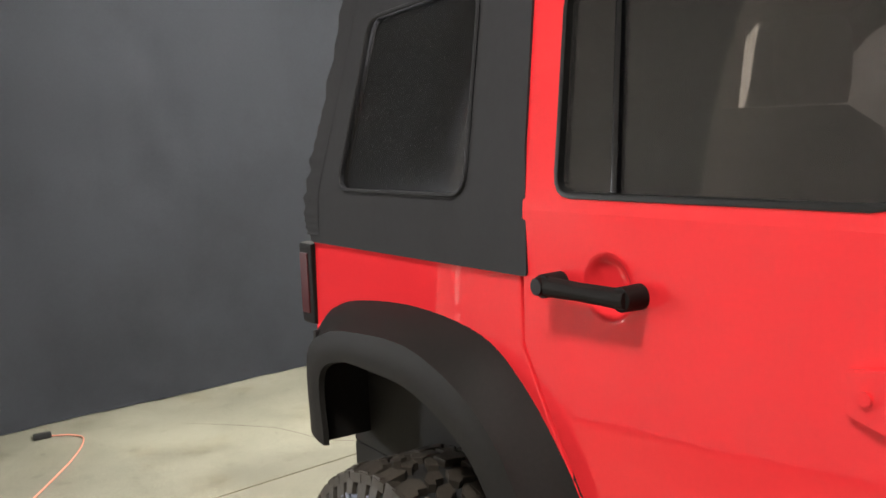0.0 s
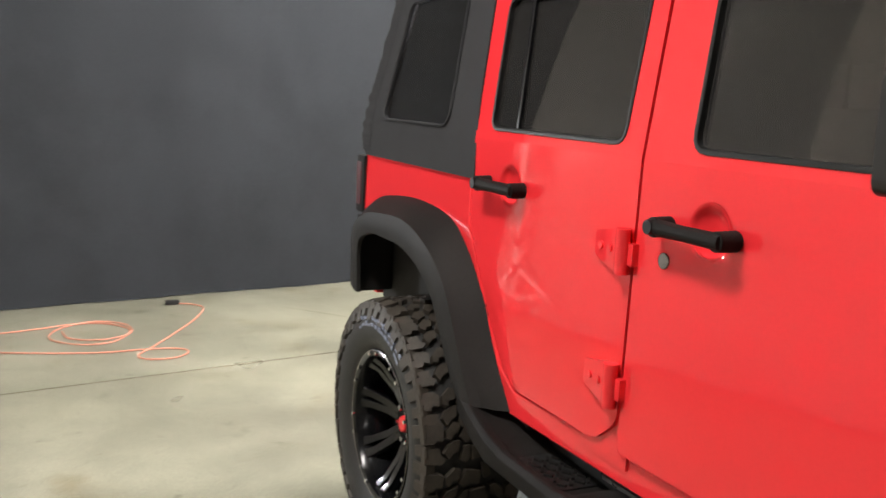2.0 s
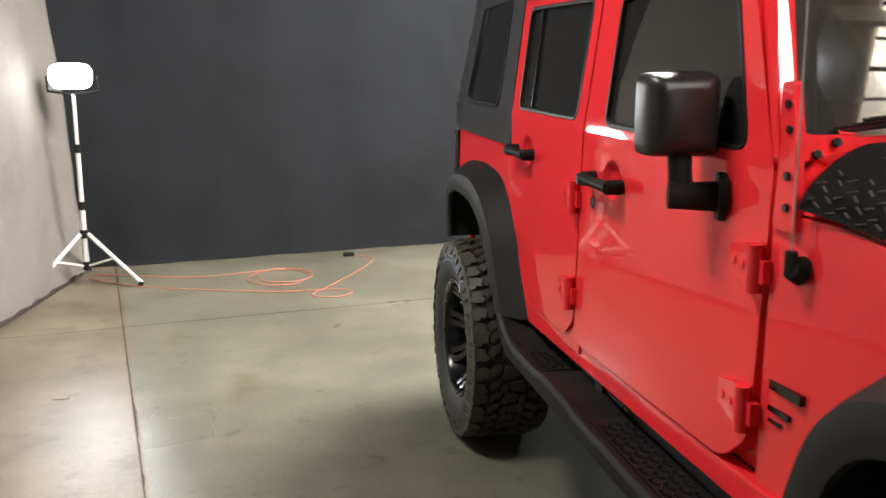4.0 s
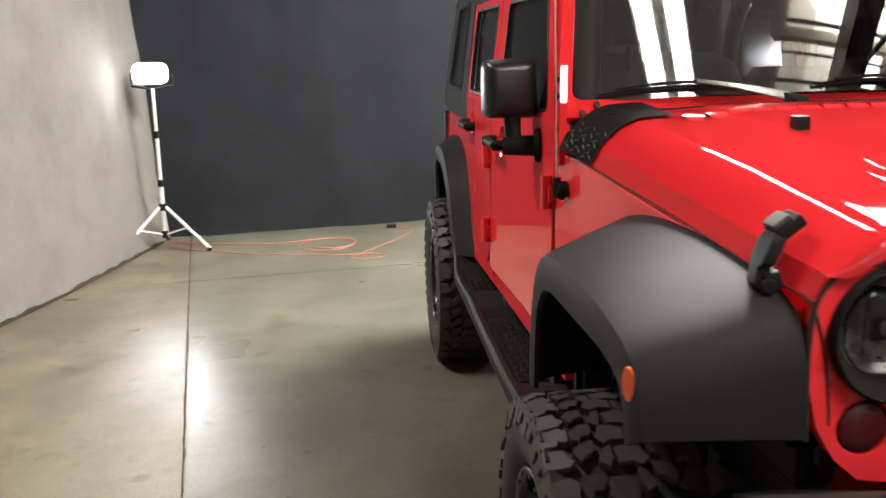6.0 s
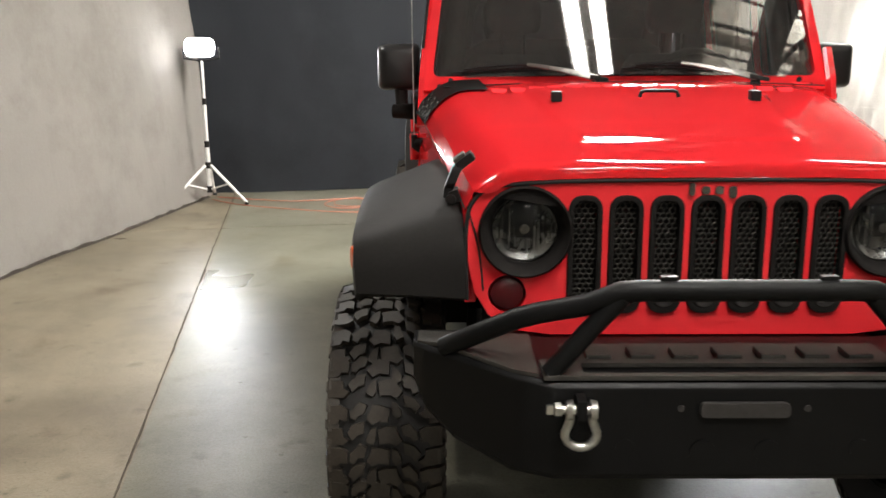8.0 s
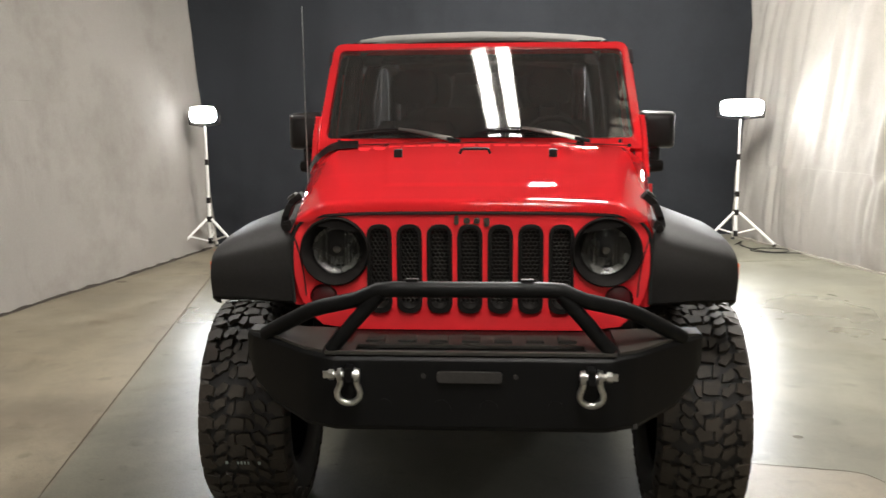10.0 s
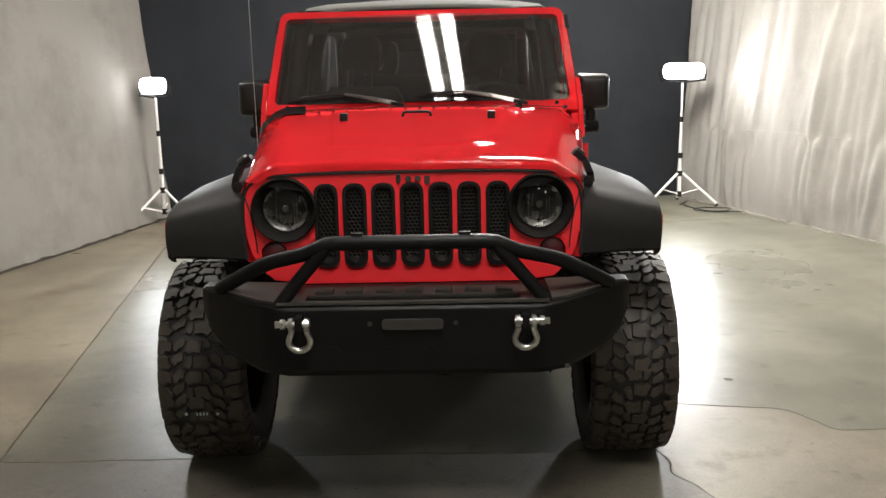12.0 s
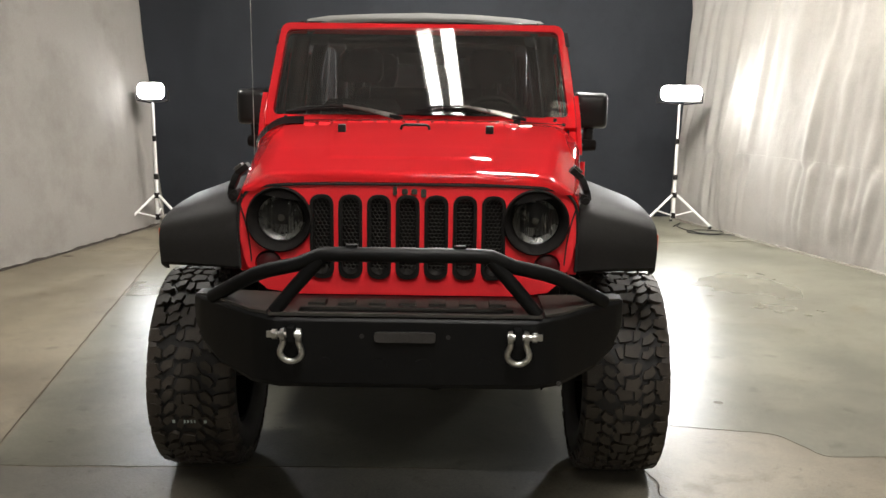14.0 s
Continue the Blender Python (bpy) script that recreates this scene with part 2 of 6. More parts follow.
def concrete_material(name, light, dark, rough, rough_vary, stain, spec=0.5, pits=1.0):
    """Trowelled concrete: cloudy tone, brown stains, fine grit, uneven polish, a tone of its own a slab."""
    m = bpy.data.materials.new(name)
    m.use_nodes = True
    nt = m.node_tree
    b = nt.nodes["Principled BSDF"]
    co = nt.nodes.new("ShaderNodeTexCoord")
    info = nt.nodes.new("ShaderNodeObjectInfo")

    def tex(s, d, r=0.55):
        t = nt.nodes.new("ShaderNodeTexNoise")
        t.inputs["Scale"].default_value, t.inputs["Detail"].default_value, t.inputs["Roughness"].default_value = s, d, r
        nt.links.new(co.outputs["Object"], t.inputs["Vector"])
        return t

    def ramp(src, a, c, ca, cc):
        r = nt.nodes.new("ShaderNodeValToRGB")
        r.color_ramp.interpolation = "EASE"
        r.color_ramp.elements[0].position, r.color_ramp.elements[1].position = a, c
        r.color_ramp.elements[0].color, r.color_ramp.elements[1].color = (*ca, 1), (*cc, 1)
        nt.links.new(src, r.inputs["Fac"])
        return r

    cloud, grit, spot, broad = tex(1.1, 8, 0.65), tex(90, 5, 0.7), tex(2.3, 6, 0.6), tex(0.45, 4)
    base = ramp(cloud.outputs["Fac"], 0.32, 0.7, dark, light)
    speck = ramp(grit.outputs["Fac"], 0.36, 0.6, (0.82, 0.82, 0.82), (1.05, 1.05, 1.05))
    brown = ramp(spot.outputs["Fac"], 0.56, 0.74, (1, 1, 1), stain)

    def times(x, y):
        k = nt.nodes.new("ShaderNodeMix")
        k.data_type, k.blend_type = "RGBA", "MULTIPLY"
        k.inputs["Factor"].default_value = 1.0
        nt.links.new(x, k.inputs["A"])
        nt.links.new(y, k.inputs["B"])
        return k.outputs["Result"]

    tone = ramp(info.outputs["Random"], 0.0, 1.0, (0.93, 0.93, 0.93), (1.05, 1.05, 1.05))
    b.inputs["Specular IOR Level"].default_value = spec
    dots = ramp(tex(6.5, 2, 0.5).outputs["Fac"], 0.60, 0.85, (1, 1, 1), (0.50, 0.47, 0.42))
    flecks = ramp(tex(13.0, 3, 0.6).outputs["Fac"], 0.66, 0.74, (1, 1, 1), (0.58, 0.54, 0.48))
    holes = ramp(tex(46.0, 4, 0.75).outputs["Fac"], 0.60, 0.68, (1, 1, 1), [1 - pits * c for c in (0.42, 0.46, 0.52)])
    pale = ramp(tex(0.8, 6, 0.6).outputs["Fac"], 0.35, 0.75, (0.95, 0.95, 0.95), (1.12, 1.115, 1.09))
    nt.links.new(times(times(times(times(times(base.outputs["Color"], speck.outputs["Color"]), brown.outputs["Color"]), tone.outputs["Color"]), dots.outputs["Color"]), times(times(pale.outputs["Color"], holes.outputs["Color"]), flecks.outputs["Color"])), b.inputs["Base Color"])
    mr = nt.nodes.new("ShaderNodeMapRange")
    mr.inputs["From Min"].default_value, mr.inputs["From Max"].default_value = 0.3, 0.7
    mr.inputs["To Min"].default_value, mr.inputs["To Max"].default_value = rough - rough_vary, rough + rough_vary
    nt.links.new(broad.outputs["Fac"], mr.inputs["Value"])
    nt.links.new(mr.outputs[0], b.inputs["Roughness"])
    bp = nt.nodes.new("ShaderNodeBump")
    bp.inputs["Strength"].default_value, bp.inputs["Distance"].default_value = 0.25 + 0.25 * pits, 0.003
    nt.links.new(grit.outputs["Fac"], bp.inputs["Height"])
    nt.links.new(bp.outputs[0], b.inputs["Normal"])
    return m


RED = material("red_paint", (0.88, 0.034, 0.043), rough=0.6, vary=0.03, scale=3, bump=0.0, coat=1.0, rough_vary=0.03, spec=0.0)
BLACK_PLASTIC = material("black_textured_plastic", (0.0165, 0.0150, 0.0143), rough=0.55, vary=0.2, scale=5, bump=0.25, bump_scale=900, rough_vary=0.06, spec=0.07)
FLARE_PLASTIC = material("grained_flare_plastic", (0.020, 0.0187, 0.0178), rough=0.54, vary=0.2, scale=5, bump=0.25, bump_scale=900, rough_vary=0.06, spec=0.11)
SATIN_BLACK = material("satin_black_plastic", (0.013, 0.0125, 0.0125), rough=0.34, vary=0.15, scale=6, bump=0.12, bump_scale=700, rough_vary=0.05, spec=0.45)
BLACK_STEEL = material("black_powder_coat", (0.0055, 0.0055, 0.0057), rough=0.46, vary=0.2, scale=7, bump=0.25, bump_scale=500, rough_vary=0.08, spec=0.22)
BLACK_GLOSS = material("gloss_black", (0.005, 0.005, 0.006), rough=0.22, vary=0.1, bump=0.0, coat=0.15, spec=0.3)
TRIM = material("black_rubber_trim", (0.010, 0.010, 0.010), rough=0.5, vary=0.15, bump=0.1, spec=0.3)
TYRE = material("tyre_rubber", (0.016, 0.0155, 0.015), rough=0.62, vary=0.3, scale=12, bump=0.35, bump_scale=250)
TYRE_DUSTY = material("dusty_tread_rubber", (0.042, 0.034, 0.026), rough=0.55, vary=0.4, scale=14, bump=0.35, bump_scale=250)
BLUE_MARK = material("blue_lettering_film", (0.20, 0.225, 0.31), rough=0.6, vary=0.4, scale=40)
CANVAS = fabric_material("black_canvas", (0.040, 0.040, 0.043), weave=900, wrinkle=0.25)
# paler than CANVAS: overhead sheen and dust are both put into the roof's colour
ROOF_CANVAS = fabric_material("dusty_lit_roof_canvas", (0.105, 0.101, 0.091), weave=900, wrinkle=0.25)
SILVER = material("galvanised_steel", (0.62, 0.62, 0.60), rough=0.32, metal=1.0, vary=0.2, scale=30, bump=0.1)
DARK_CHROME = material("dark_chrome", (0.26, 0.25, 0.245), rough=0.18, metal=1.0, vary=0.2, bump=0.0)
LIGHTER_STEEL = material("lighter_black_steel", (0.040, 0.037, 0.032), rough=0.6, vary=0.4, scale=14, bump=0.3, bump_scale=300)
WIPER = material("satin_wiper_steel", (0.20, 0.19, 0.175), rough=0.30, metal=0.7, vary=0.2, scale=30, bump=0.1)
PLATE_GREY = material("worn_grey_steel", (0.038, 0.035, 0.033), rough=0.5, vary=0.3, scale=25, bump=0.2)
CHROME = material("chrome", (0.8, 0.8, 0.8), rough=0.12, metal=1.0, vary=0.05, bump=0.0)
LENS = glass_material("clear_lens", (0.85, 0.87, 0.88), gloss=0.03)
REFLECTOR = material("headlight_reflector", (0.52, 0.505, 0.475), rough=0.26, metal=0.9, vary=0.35, scale=20, bump=0.35, bump_scale=90)
AMBER = material("amber_lens", (0.78, 0.085, 0.004), rough=0.3, vary=0.1, coat=0.3)
DARK_RED = material("smoked_red_lens", (0.07, 0.004, 0.006), rough=0.35, vary=0.15, coat=0.15)
TINT = glass_material("tinted_glass", (0.46, 0.44, 0.42), film=0.040)
SCREEN = glass_material("windshield_glass", (0.62, 0.62, 0.60), ior=1.7, film=0.085)
VINYL = glass_material("clear_vinyl_window", (0.45, 0.45, 0.47), gloss=0.05, film=0.025)
REAR_VINYL = glass_material("tinted_rear_vinyl", (0.40, 0.39, 0.38), gloss=0.05)
SHEET = material("translucent_roof_sheet", (0.7, 0.66, 0.56), rough=0.6, emit=(1.0, 0.92, 0.78), strength=1.9, bump=0)
# weaker glow of the edge sheet paints the light's falloff across the bay
SHEET_DULL = material("dim_roof_sheet", (0.6, 0.56, 0.47), rough=0.7, emit=(1.0, 0.90, 0.74), strength=1.1, bump=0)
SEAT = material("dark_seat_cloth", (0.010, 0.010, 0.011), rough=0.85, vary=0.2, bump=0.3, bump_scale=300)
DARK = material("dark_interior_plastic", (0.009, 0.009, 0.010), rough=0.6, vary=0.1)
UNDER = material("dirty_underbody", (0.012, 0.011, 0.010), rough=0.8, vary=0.4, scale=15)
HOSE = material("orange_red_cord", (0.42, 0.15, 0.10), rough=0.55, vary=0.15, scale=30)
WHITE_METAL = material("white_painted_steel", (0.72, 0.71, 0.68), rough=0.4, vary=0.08, scale=10)
GLOW = material("lamp_face", (0.9, 0.9, 0.9), emit=(0.92, 0.96, 1.0), strength=25.0, bump=0)
TUBE = material("fluorescent_tube", (0.9, 0.9, 0.9), emit=(1.0, 0.95, 0.86), strength=10.0, bump=0)
CURTAIN = fabric_material("pale_grey_curtain", (0.48, 0.455, 0.415), wrinkle=0.8)
# darker copy of CURTAIN: dirt plus the left side's dimmer light in its colour
DIM_GRIMY_CURTAIN = fabric_material("dim_grimy_curtain", (0.405, 0.38, 0.345), wrinkle=0.8, dirt=0.32)
# near-black hem colour holds mould dirt and the shadow line under the cloth
DIRTY_SHADOW_HEM = fabric_material("grimy_shadow_hem", (0.055, 0.047, 0.040), wrinkle=0.8, dirt=0.6)
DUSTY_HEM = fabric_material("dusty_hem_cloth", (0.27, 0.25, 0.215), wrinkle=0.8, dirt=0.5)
SMEAR = material("brown_floor_smear", (0.115, 0.094, 0.074), rough=0.7, vary=0.4, scale=60)
SPLASH = material("dried_splash_film", (0.185, 0.165, 0.13), rough=0.6, vary=0.4, scale=50)
BACKDROP = fabric_material("black_backdrop_cloth", (0.0405, 0.0435, 0.0495), wrinkle=0.1)
SEALED = concrete_material("sealed_concrete", (0.166, 0.159, 0.122), (0.098, 0.094, 0.071), 0.33, 0.09, (0.76, 0.70, 0.61), 0.27, 0.35)
RAW = concrete_material("raw_concrete", (0.184, 0.158, 0.112), (0.100, 0.083, 0.057), 0.40, 0.11, (0.52, 0.42, 0.32), 0.32, 1.0)
SHADED_FRONT = concrete_material("stained_shaded_concrete", (0.178, 0.166, 0.132), (0.096, 0.089, 0.071), 0.42, 0.12, (0.55, 0.46, 0.36), 0.32, 1.0)
JOINT = material("dirty_joint", (0.062, 0.048, 0.034), rough=0.9, vary=0.3, scale=20)
WALL = material("warehouse_wall", (0.55, 0.54, 0.51), rough=0.7, vary=0.08, scale=1.5)
CEILING = material("warehouse_ceiling", (0.62, 0.59, 0.54), rough=0.7, vary=0.1, scale=1.2)

# ---- the room: turned about nine degrees to the vehicle ----
ROOM = radians(8.8)
RX, RY = Vector((math.cos(ROOM), math.sin(ROOM), 0)), Vector((-math.sin(ROOM), math.cos(ROOM), 0))
CORNER = Vector((-3.03, 6.47, 0))


def room(u, v, z=0.0):
    """u along the backdrop from the pale curtain's corner, v towards the backdrop (0 there), z up."""
    return CORNER + RX * u + RY * v + Vector((0, 0, z))


# floor slabs: u cuts, v cuts; the sealed field lies in the middle
floor = tagged(new("floor"), "stained concrete floor slabs with saw-cut joints", "floor", kind="structure")
bm = bmesh.new()
bm.faces.new([bm.verts.new(room(u, v, -0.012)) for u, v in ((-7, -22), (13, -22), (13, 1.0), (-7, 1.0))])
part("joint_bed", bm, JOINT, floor)
U_CUTS = (-7.0, -3.5, 0.185, 4.10, 7.85, 13.0)
V_CUTS = (1.0, -1.71, -8.6, -12.4, -16.2, -22.0)
for i in range(5):
    for j in range(5):
        u0, u1, v0, v1 = U_CUTS[i] + 0.004, U_CUTS[i + 1] - 0.004, V_CUTS[j + 1] + 0.004, V_CUTS[j] - 0.004
        bm = bmesh.new()
        plate(bm, [rounded([(u0, v0), (u1, v0), (u1, v1), (u0, v1)], 0.01, 1)], lambda u, v: room(u, v, 0.0), (0, 0, -0.01))
        part("slab", bm, RAW, floor)

# a worn sealer coat over the middle of the floor, with a ragged front edge
EDGE = [(-1.83, 0.02), (-1.80, -0.13), (-1.2, -0.13), (-0.6, -0.11), (0.0, -0.10), (0.7, -0.08), (0.90, 0.42), (1.1, 0.46), (1.45, 0.40), (1.70, 0.34), (1.78, 0.20), (1.88, 0.09), (2.3, 0.12), (2.7, 0.19), (3.4, 0.25), (5.0, 0.4)]


def ragged(line, amount, seed):
    pts = curve_points([(x, y, 0) for x, y in line], 8)
    return [(p.x + amount * noise.noise((p.x * 7, p.y * 7, seed)), p.y + amount * noise.noise((p.y * 9, p.x * 9, seed + 3))) for p in pts]


cross = [(CORNER + RX * u + RY * -1.71)[:2] for u in (0.21, 9.5)]
side_line = [(cross[0][0] + (-1.83 - cross[0][0]) * f, cross[0][1] - 0.008 + (0.02 - cross[0][1]) * f) for f in (0, 0.25, 0.5, 0.75, 1)]
bm = bmesh.new()
plate(bm, [ragged(side_line, 0.012, 2)[:-1] + ragged(EDGE, 0.012, 5) + [(cross[1][0], cross[1][1] - 0.008)]], lambda x, y: Vector((x, y, 0.0016)), (0, 0, -0.006))
part("sealer_coat", bm, SEALED, floor, "glossy worn floor sealer", angle=20)
bm = bmesh.new()
far = [(CORNER + RX * u + RY * 0.8)[:2] for u in (9.5, 0.21)]
plate(bm, [[(cross[0][0], cross[0][1] + 0.006), (cross[1][0], cross[1][1] + 0.006), far[0], far[1]]], lambda x, y: Vector((x, y, 0.0016)), (0, 0, -0.006))
part("sealer_coat", bm, SEALED, floor, "glossy worn floor sealer", angle=20)


# darker floor ahead of the car, up to the crack: stains and painted shadow
dark_front = [(-1.80, -0.150), (-1.2, -0.150), (-0.6, -0.130), (0.0, -0.120), (0.7, -0.100), (0.94, -0.04), (1.0, -0.14), (1.02, -0.30), (1.10, -0.50), (1.28, -0.95), (1.31, -1.5), (1.36, -2.6), (1.40, -3.6), (-1.25, -3.6), (-1.38, -2.6), (-1.58, -1.4)]
bm = bmesh.new()
plate(bm, [ragged(dark_front, 0.010, 12)], lambda x, y: Vector((x, y, 0.0014)), (0, 0, -0.006))
part("worn_drive_in", bm, SHADED_FRONT, floor, "dark stained concrete with painted shadow", angle=20)


def crack(line, wide, seed):
    """A thin ragged crack in the slab."""
    pts = ragged(line, 0.012, seed)
    bm = bmesh.new()
    rows_ = []
    for i, (x, y) in enumerate(pts):
        a, b = pts[max(0, i - 1)], pts[min(len(pts) - 1, i + 1)]
        d = Vector((b[0] - a[0], b[1] - a[1], 0)).normalized()
        n_ = Vector((-d.y, d.x, 0)) * wide * (0.6 + 0.8 * abs(noise.noise((x * 20, y * 20, seed))))
        rows_.append([Vector((x, y, 0.0026)) + n_, Vector((x, y, 0.0026)) - n_])
    loft(bm, rows_, closed=False, caps=False)
    return part("floor_crack", bm, JOINT, floor, "thin dark crack")


crack([(0.96, 0.02), (1.0, -0.12), (1.03, -0.22), (1.02, -0.34), (1.10, -0.48), (1.16, -0.66), (1.30, -0.95), (1.33, -1.4)], 0.004, 4)
crack([room(0.187, -v * 0.45)[:2] for v in range(0, 30)], 0.0035, 21)
crack([(-0.35, 6.3), (0.0, 5.9), (0.15, 5.5), (0.5, 5.2), (0.6, 4.7)], 0.003, 9)

# backdrop and curtains
def drape(name, line, height, depth, freq, seed, material_, label, hem=0.08, lean=0.0, steps=None, kind_="", seam_z=0, crease=1.0, pleat=0.0, roll=None):
    """A hanging cloth along a ground line, with folds that grow downwards and a bunched hem."""
    rng = np.random.RandomState(seed)
    pts = [Vector((*p, 0)) for p in line]
    length = sum((b - a).length for a, b in zip(pts, pts[1:]))
    cols, rows_ = int(length / (steps or 0.035)), 64
    ph = rng.rand(8) * 6.28
    fr = freq * (0.5 + rng.rand(8) * 1.6)
    am = rng.rand(8) + 0.3
    am /= am.sum()
    grid, seam = [], []
    for i in range(cols + 1):
        s = length * i / cols
        d, k = s, 0
        while k < len(pts) - 2 and d > (pts[k + 1] - pts[k]).length:
            d -= (pts[k + 1] - pts[k]).length
            k += 1
        way = (pts[k + 1] - pts[k]).normalized()
        p, nrm = pts[k] + way * d, Vector((-way.y, way.x, 0))
        col = []
        for r in range(rows_ + 1):
            f = (r / rows_) ** 1.6
            z = height * f
            drift = 0.25 * math.sin(s * 0.7 + z * 0.5)
            w = sum(a * math.sin(q * (s + drift * 0.3) + h + 0.35 * z * (n % 3 - 1)) for n, (a, q, h) in enumerate(zip(am, fr, ph)))
            w = math.copysign(abs(w) ** 0.8, w)
            grow = 0.55 + 0.45 * math.exp(-z / 1.2) if not pleat else 0.45 + 0.55 * min(1.0, z / 0.7)
            bunch = hem * math.exp(-z / 0.09) * (0.6 + 0.5 * math.sin(9 * s + ph[0]) + 0.4 * math.sin(23 * s + ph[1]))
            fine = crease * (0.010 * noise.noise((s * 7, z * 3, seed)) + 0.045 * noise.noise((s * 1.7, z * 1.1, seed + 4)) + 0.022 * abs(noise.noise((s * 3.3 + z, z * 2.1 - s, seed + 9))))
            if pleat:
                # the cloth is gathered above and fans out, with slanting pulls, in two sewn widths
                below = z < seam_z
                sweep_ = 0.20 * z + 0.16 * math.exp(-z / 0.35) * (1 if s > 0.5 * length else -0.4)
                u = s + sweep_ * (0.6 + 0.5 * noise.noise((s * 0.8, 0.3, seed))) + 0.06 * noise.noise((s * 1.5, z * 0.7, seed + 2)) + (0.13 if below else 0.0)
                soft = max(0.0, math.sin(15 * u)) ** 1.5 * max(0.0, 0.6 + 1.1 * noise.noise((s * 1.9, z * 0.5, seed + 7)))
                narrow = abs(math.sin((24 if below else 19) * u + 1)) * max(0.0, 0.35 + noise.noise((s * 2.6, z * 0.8, seed + 8)))
                pull = max(0.0, noise.noise((s * 2.2 + z * 1.9, z * 0.5 - s * 0.4, seed + 12))) ** 2
                fine += pleat * (0.8 * soft + (0.75 if below else 0.5) * narrow + 0.7 * pull) * min(1.0, 0.25 + z / 0.35)
            lift = 0.008 + 0.012 * max(0.0, math.sin(6.1 * s + ph[2])) if r == 0 else 0
            at_seam = seam_z and abs(z - seam_z) < 0.05 and (not seam or len(seam) == i)
            col.append(p + nrm * (depth * grow * w + fine - bunch - lean * z) + Vector((0, 0, z + lift)))
            if at_seam:
                seam.append(col[-1] + Vector((0, 0, 0.01 * math.sin(s * 2.1))))
        grid.append(col)
    bm = bmesh.new()
    loft(bm, grid, closed=False, caps=False)
    bmesh.ops.solidify(bm, geom=bm.faces[:], thickness=0.006)
    ob = mesh_object(name, bm, material_, angle=80)
    if seam:
        bm = bmesh.new()
        sweep(bm, seam, 0.0022, 6)
        part("sewn_seam", bm, material_, ob, "sewn horizontal seam")
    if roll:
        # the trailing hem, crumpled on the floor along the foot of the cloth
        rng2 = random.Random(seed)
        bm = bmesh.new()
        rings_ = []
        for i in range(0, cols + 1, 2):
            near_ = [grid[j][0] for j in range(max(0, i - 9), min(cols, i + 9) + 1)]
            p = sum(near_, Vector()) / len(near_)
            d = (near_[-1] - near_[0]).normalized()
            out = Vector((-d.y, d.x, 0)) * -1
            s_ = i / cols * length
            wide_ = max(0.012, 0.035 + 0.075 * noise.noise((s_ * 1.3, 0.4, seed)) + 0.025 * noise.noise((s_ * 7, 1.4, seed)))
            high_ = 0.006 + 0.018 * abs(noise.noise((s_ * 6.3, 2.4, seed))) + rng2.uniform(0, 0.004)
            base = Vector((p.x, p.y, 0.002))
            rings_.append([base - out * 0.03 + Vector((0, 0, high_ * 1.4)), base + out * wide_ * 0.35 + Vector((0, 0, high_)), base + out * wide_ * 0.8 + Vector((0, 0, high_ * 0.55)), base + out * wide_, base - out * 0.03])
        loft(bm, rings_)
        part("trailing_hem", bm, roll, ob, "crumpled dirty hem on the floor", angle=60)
    return tagged(ob, label, "curtain" if "curtain" in name else "backdrop", kind=kind_)


drape("backdrop", [room(-1.5, 0.02)[:2], room(9.0, 0.02)[:2]], 5.2, 0.006, 1.2, 3, BACKDROP, "black cloth backdrop wall hanging to the floor", hem=0.01, steps=0.08, kind_="structure")
drape("curtain", [(-3.02, 6.42), (-3.36, 4.75), (-3.62, 3.6), (-4.3, 0.2), (-4.6, -2.5)], 5.2, 0.014, 1.6, 11, DIM_GRIMY_CURTAIN, "pale grey canvas curtain with a bunched dirty hem", hem=0.016, crease=0.55, lean=0.085, seam_z=1.65, roll=DIRTY_SHADOW_HEM)
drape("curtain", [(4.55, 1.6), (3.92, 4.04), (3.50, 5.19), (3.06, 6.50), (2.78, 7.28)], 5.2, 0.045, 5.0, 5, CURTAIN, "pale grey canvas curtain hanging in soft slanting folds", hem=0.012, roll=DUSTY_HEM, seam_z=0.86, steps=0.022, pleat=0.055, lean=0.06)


# ---- the vehicle: front axle at the origin, nose towards -y ----
suv = thing("off_road_vehicle", "glossy red four-door off-roader with black soft top and oversized mud tyres", "car")
BELT, LEAN_IN = 1.385, 0.13


def side_x(z):
    """Half width of the cabin at a height."""
    return 0.825 + 0.022 * (1.15 - min(z, BELT)) - LEAN_IN * max(0.0, z - BELT)


def on_side(s, off=0.0):
    """Puts (y, z) on the cabin's side, which narrows ahead of the door post."""
    return lambda y, z: Vector((s * (side_x(z) + off - 0.040 * max(0.0, 1.80 - y)), y, z))


def fender_x(y):
    """Half width of the engine bay."""
    return 0.785 + (min(y, 0.80) - 0.80) * 0.125


